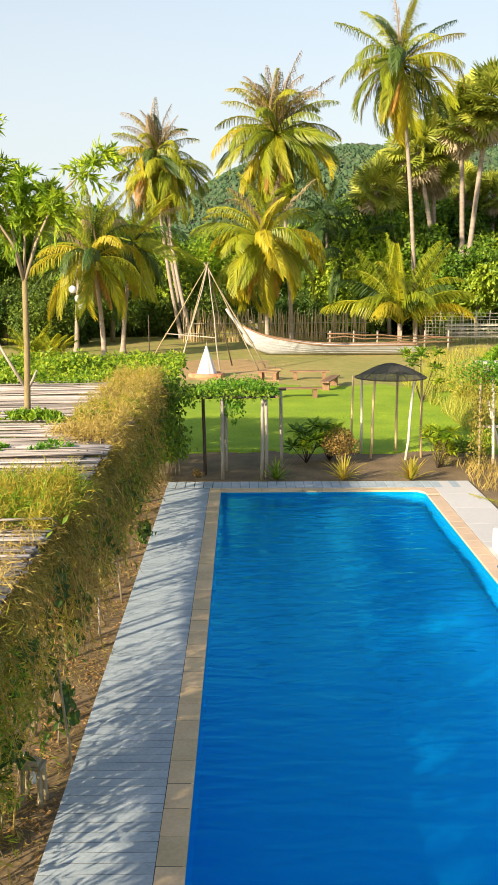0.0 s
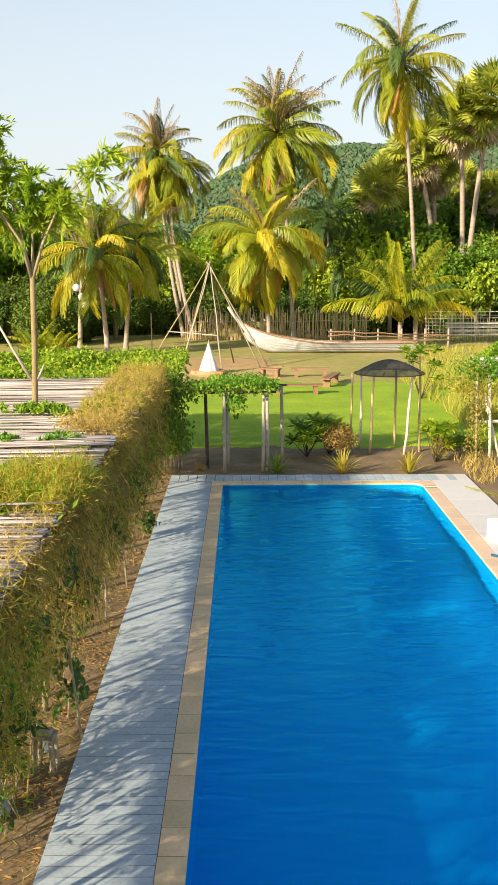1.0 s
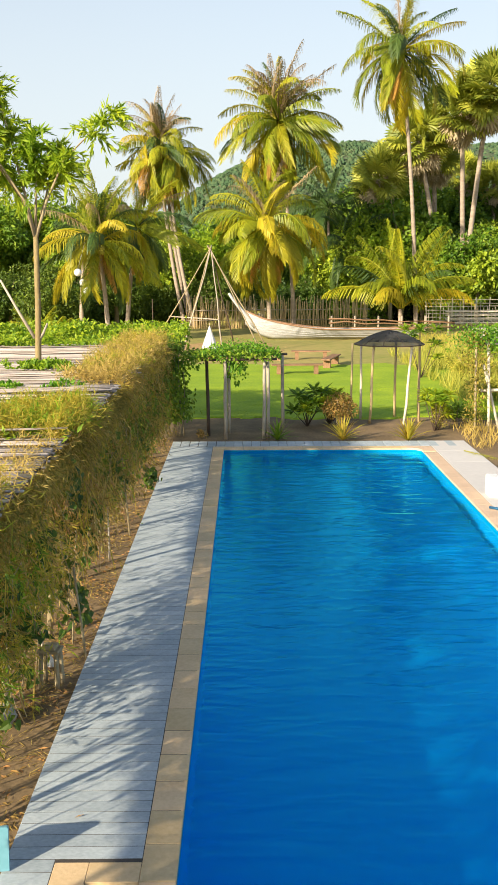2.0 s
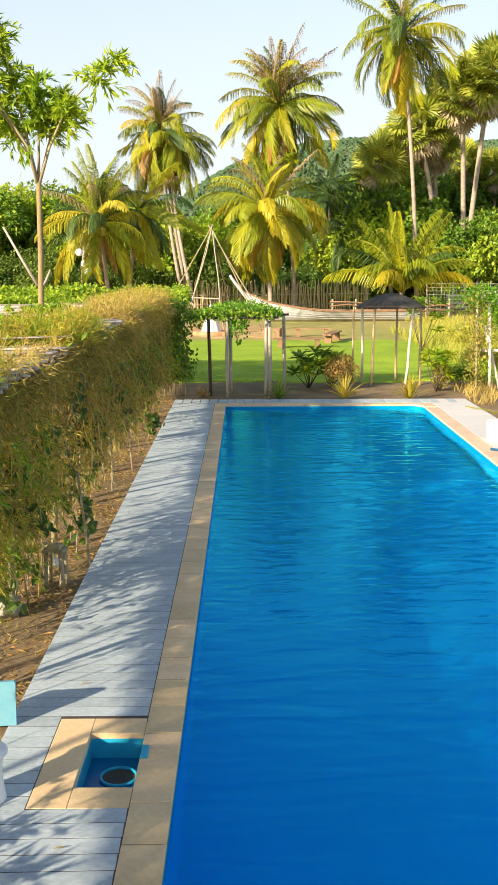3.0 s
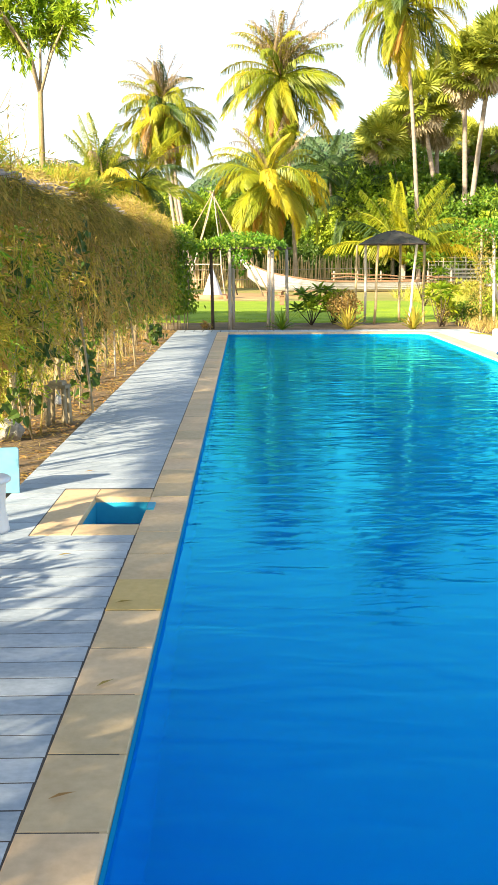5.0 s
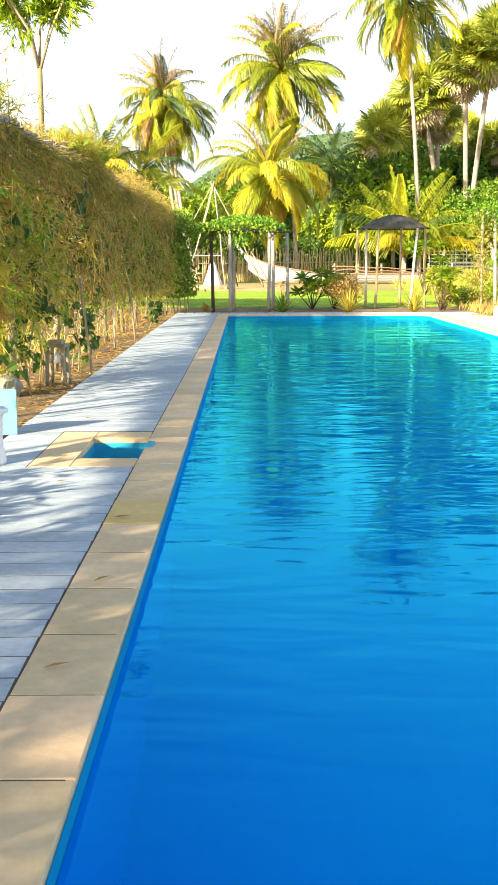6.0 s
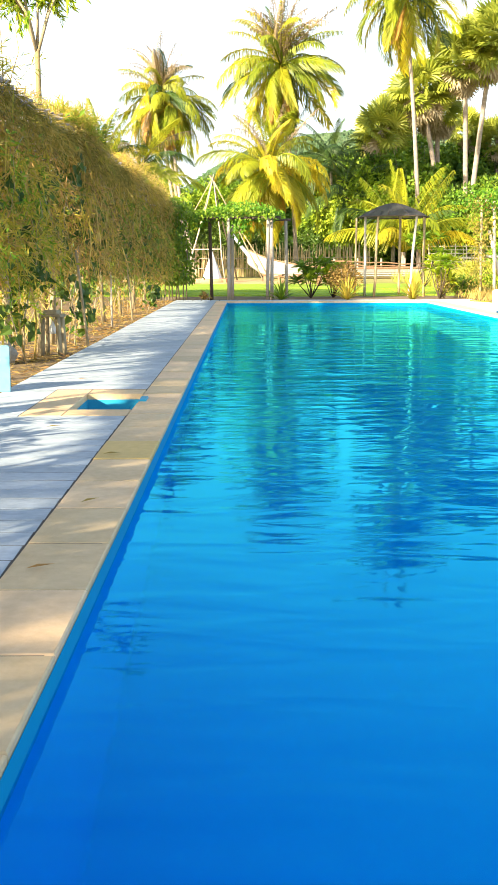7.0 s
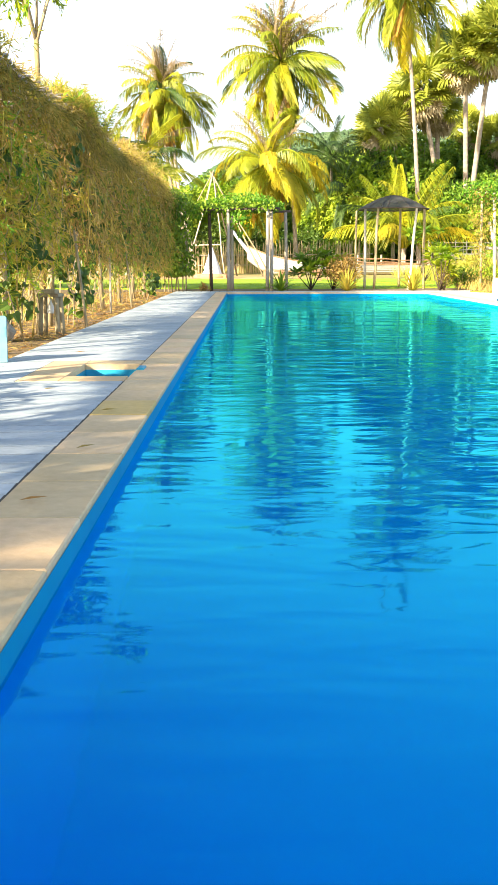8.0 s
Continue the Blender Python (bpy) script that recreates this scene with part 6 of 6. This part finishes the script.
def rock(x, y, s, seed, label):
    bm = bmesh.new()
    bmesh.ops.create_icosphere(bm, subdivisions=3, radius=s)
    for q in bm.verts:
        q.co *= 1 + 0.35 * noise.noise(q.co * (2.2 / s) + Vector((seed, 0, 0)))
        q.co.z *= 0.75
    me = bpy.data.meshes.new("rock")
    bm.to_mesh(me)
    bm.free()
    me.polygons.foreach_set("use_smooth", [True] * len(me.polygons))
    me.materials.append(ROCK)
    thing("rock", label, "rock", pose(x, y, s * 0.35), data=me)


rock(-1.78, 8.15, 0.17, 1, "pale grey stone on the soil")


def vine_plant(x, y, h, n, seed):
    r = rnd(seed)
    g = Geo()
    z = h * r.random(n) ** 0.8
    p = np.stack([x + 0.16 * np.sin(z * 5) + r.normal(0, 0.09, n), y + r.normal(0, 0.1, n), z + 0.1], 1)
    broad_leaves(g, p, unit(r.normal(0, 0.6, (n, 3)) + (0.2, -0.4, -0.5)), unit(r.normal(0, 0.5, (n, 3)) + (0.4, -0.6, 0.5)), r.uniform(0.07, 0.16, n), r.uniform(0.07, 0.14, n))
    t = thing("climbing_plant", "dark green climbing plant with broad leaves", "plant")
    part("foliage", g, t, "", LEAFDK)
    part("stem", bar(Geo(), (x, y, -0.06), (x, y, h), 0.012, 0.006, 5, wob=0.04, rng=r), t, "", BARK)


vine_plant(-1.80, 8.6, 1.2, 70, 1)
vine_plant(-1.95, 7.4, 1.0, 18, 2)
vine_plant(-1.40, 10.5, 0.7, 40, 3)
vine_plant(-1.30, 19.0, 0.4, 60, 4)
tuft_field("shed_grass", "dry yellow grass under the open shed", -7, -2.2, 5, 15, 3600, 0.32, LEAFGY, 13, 0.012)
for n, material, seed, ln, label in ((5200, STRAW, 14, 0.13, "dry straw strewn on the soil by the deck"), (4200, LEAFBR, 15, 0.08, "brown leaf litter on the soil by the deck")):
    r = rnd(seed)
    g = Geo()
    p = np.stack([r.uniform(-2.6, -1.13, n), r.uniform(4.6, 26, n), -0.047 + 0.03 * r.random(n) ** 2], 1)
    p = p[[noise.noise((q[0] * 1.8, q[1] * 1.2, seed)) > -0.15 for q in p]]
    n = len(p)
    leaves(g, p, unit(r.normal(0, 1, (n, 3)) * (1, 1, 0.12)), unit(r.normal(0, 0.35, (n, 3)) + (0, 0, 1)), ln * r.uniform(0.5, 1.4, n), 0.011 if ln > 0.1 else 0.028)
    thing("litter", label, "litter", kind="stuff", data=g.mesh("litter", material))
t = thing("bamboo_clump", "sunlit yellow-green bamboo shoots under the eaves", "bamboo plant", pose(-1.92, 8.3, -0.05))
r = rnd(17)
for material, n, label in ((LEAFYL, 300, "yellow leaves"), (LIME, 170, "lime green leaves")):
    a = np.stack([0.24 * r.normal(0, 1, n) - 0.1, 0.6 * r.normal(0, 1, n), 0.1 + 1.55 * r.random(n) ** 0.5], 1)
    g = Geo()
    sprigs(g, a, unit(r.normal(0, 0.6, (n, 3)) + (0.3, -0.2, 0.4)), r.uniform(0.2, 0.4, n), 10, 0.13, 0.02, r, 0.6)
    part("foliage", g, t, label, material)
for k in range(9):
    x, y = 0.2 * r.normal(), 0.45 * r.normal()
    part("cane", bar(Geo(), (x, y, -0.02), (x + 0.1 * r.normal(), y + 0.1 * r.normal(), 1.7), 0.012, 0.006, 6, wob=0.02, rng=r), t, "", STRAW)
r = rnd(90)
for k, (x, y, a) in enumerate(((-0.43, 3.64, 10), (-0.66, 6.2, 20), (0.10, 1.67, 35), (0.04, 2.75, 5), (0.07, 0.75, 15))):
    g = Geo()
    leaves(g, np.array([[0, 0, 0.008]]), np.array([[1.0, 0.2, 0.03]]), np.array([[0, 0, 1.0]]), 0.10, 0.02, 0.3)
    thing("fallen_leaf", "curled dry leaf lying on the paving", "leaf", pose(x, y, 0.004, 0, 0, a), group="fallen leaves", data=g.mesh("fallen_leaf", LEAFBR))

# leafy plants by the short palms and a pale mound behind the fence
r = rnd(93)
for x, y, sz in ((-10.4, 58.5, 2.2), (-11.8, 59.5, 2.6)):
    t = thing("fern_clump", "low clump of arching green fern-like leaves", "plant", pose(x, y, -0.05))
    for k in range(11):
        part("frond", FR["g"]["up"][k % 2], t, at=pose(0, 0, 0.05, 0, 0, k * 137.5) @ pose(0, 0, 0, r.normal(0, 15), -r.uniform(42, 80), 0) @ Matrix.Diagonal((sz, sz * 1.7, sz, 1)))


def rubble_heap():
    """A grassy bank with pale lumps of rubble along its top."""
    t = thing("rubble_heap", "pale rubble heaped on a grassy bank behind the fence", "rubble", pose(0.8, 82.0, -0.08))
    r = rnd(91)
    n, m = 40, 14
    g = Geo()
    v = []
    for i in range(n):
        for j in range(m):
            u, w = i / (n - 1) * 2 - 1, j / (m - 1) * 2 - 1
            h = 1.45 * max(0.0, 1 - abs(u) ** 2.4) * max(0.0, 1 - w * w)
            v.append((4.2 * u, 2.6 * w, h * (1 + 0.22 * noise.noise(Vector((u * 4, w * 3, 3.0))))))
    g.add(v, [(i * m + j, (i + 1) * m + j, (i + 1) * m + j + 1, i * m + j + 1) for i in range(n - 1) for j in range(m - 1)], True)
    part("bank", g, t, "grassy earth bank", DRYLAWN)
    shapes = []
    for k in range(4):
        g = Geo()
        g.add(ICO * (1 + 0.25 * r.normal(0, 1, (12, 1))) * (1.0, 0.85, 0.6), ICF)
        shapes.append(g.mesh("stone", RUBBLE))
    for k in range(64):
        u, w = r.uniform(-0.78, 0.72), r.normal(-0.12, 0.22)
        z = 1.45 * max(0.0, 1 - abs(u) ** 2.4) * (1 - w * w)
        s = r.uniform(0.14, 0.40)
        part("stone", shapes[k % 4], t, at=pose(4.2 * u, 2.6 * w, z + s * 0.15, 0, 0, r.uniform(0, 360)) @ Matrix.Diagonal((s, s, s, 1)))


rubble_heap()
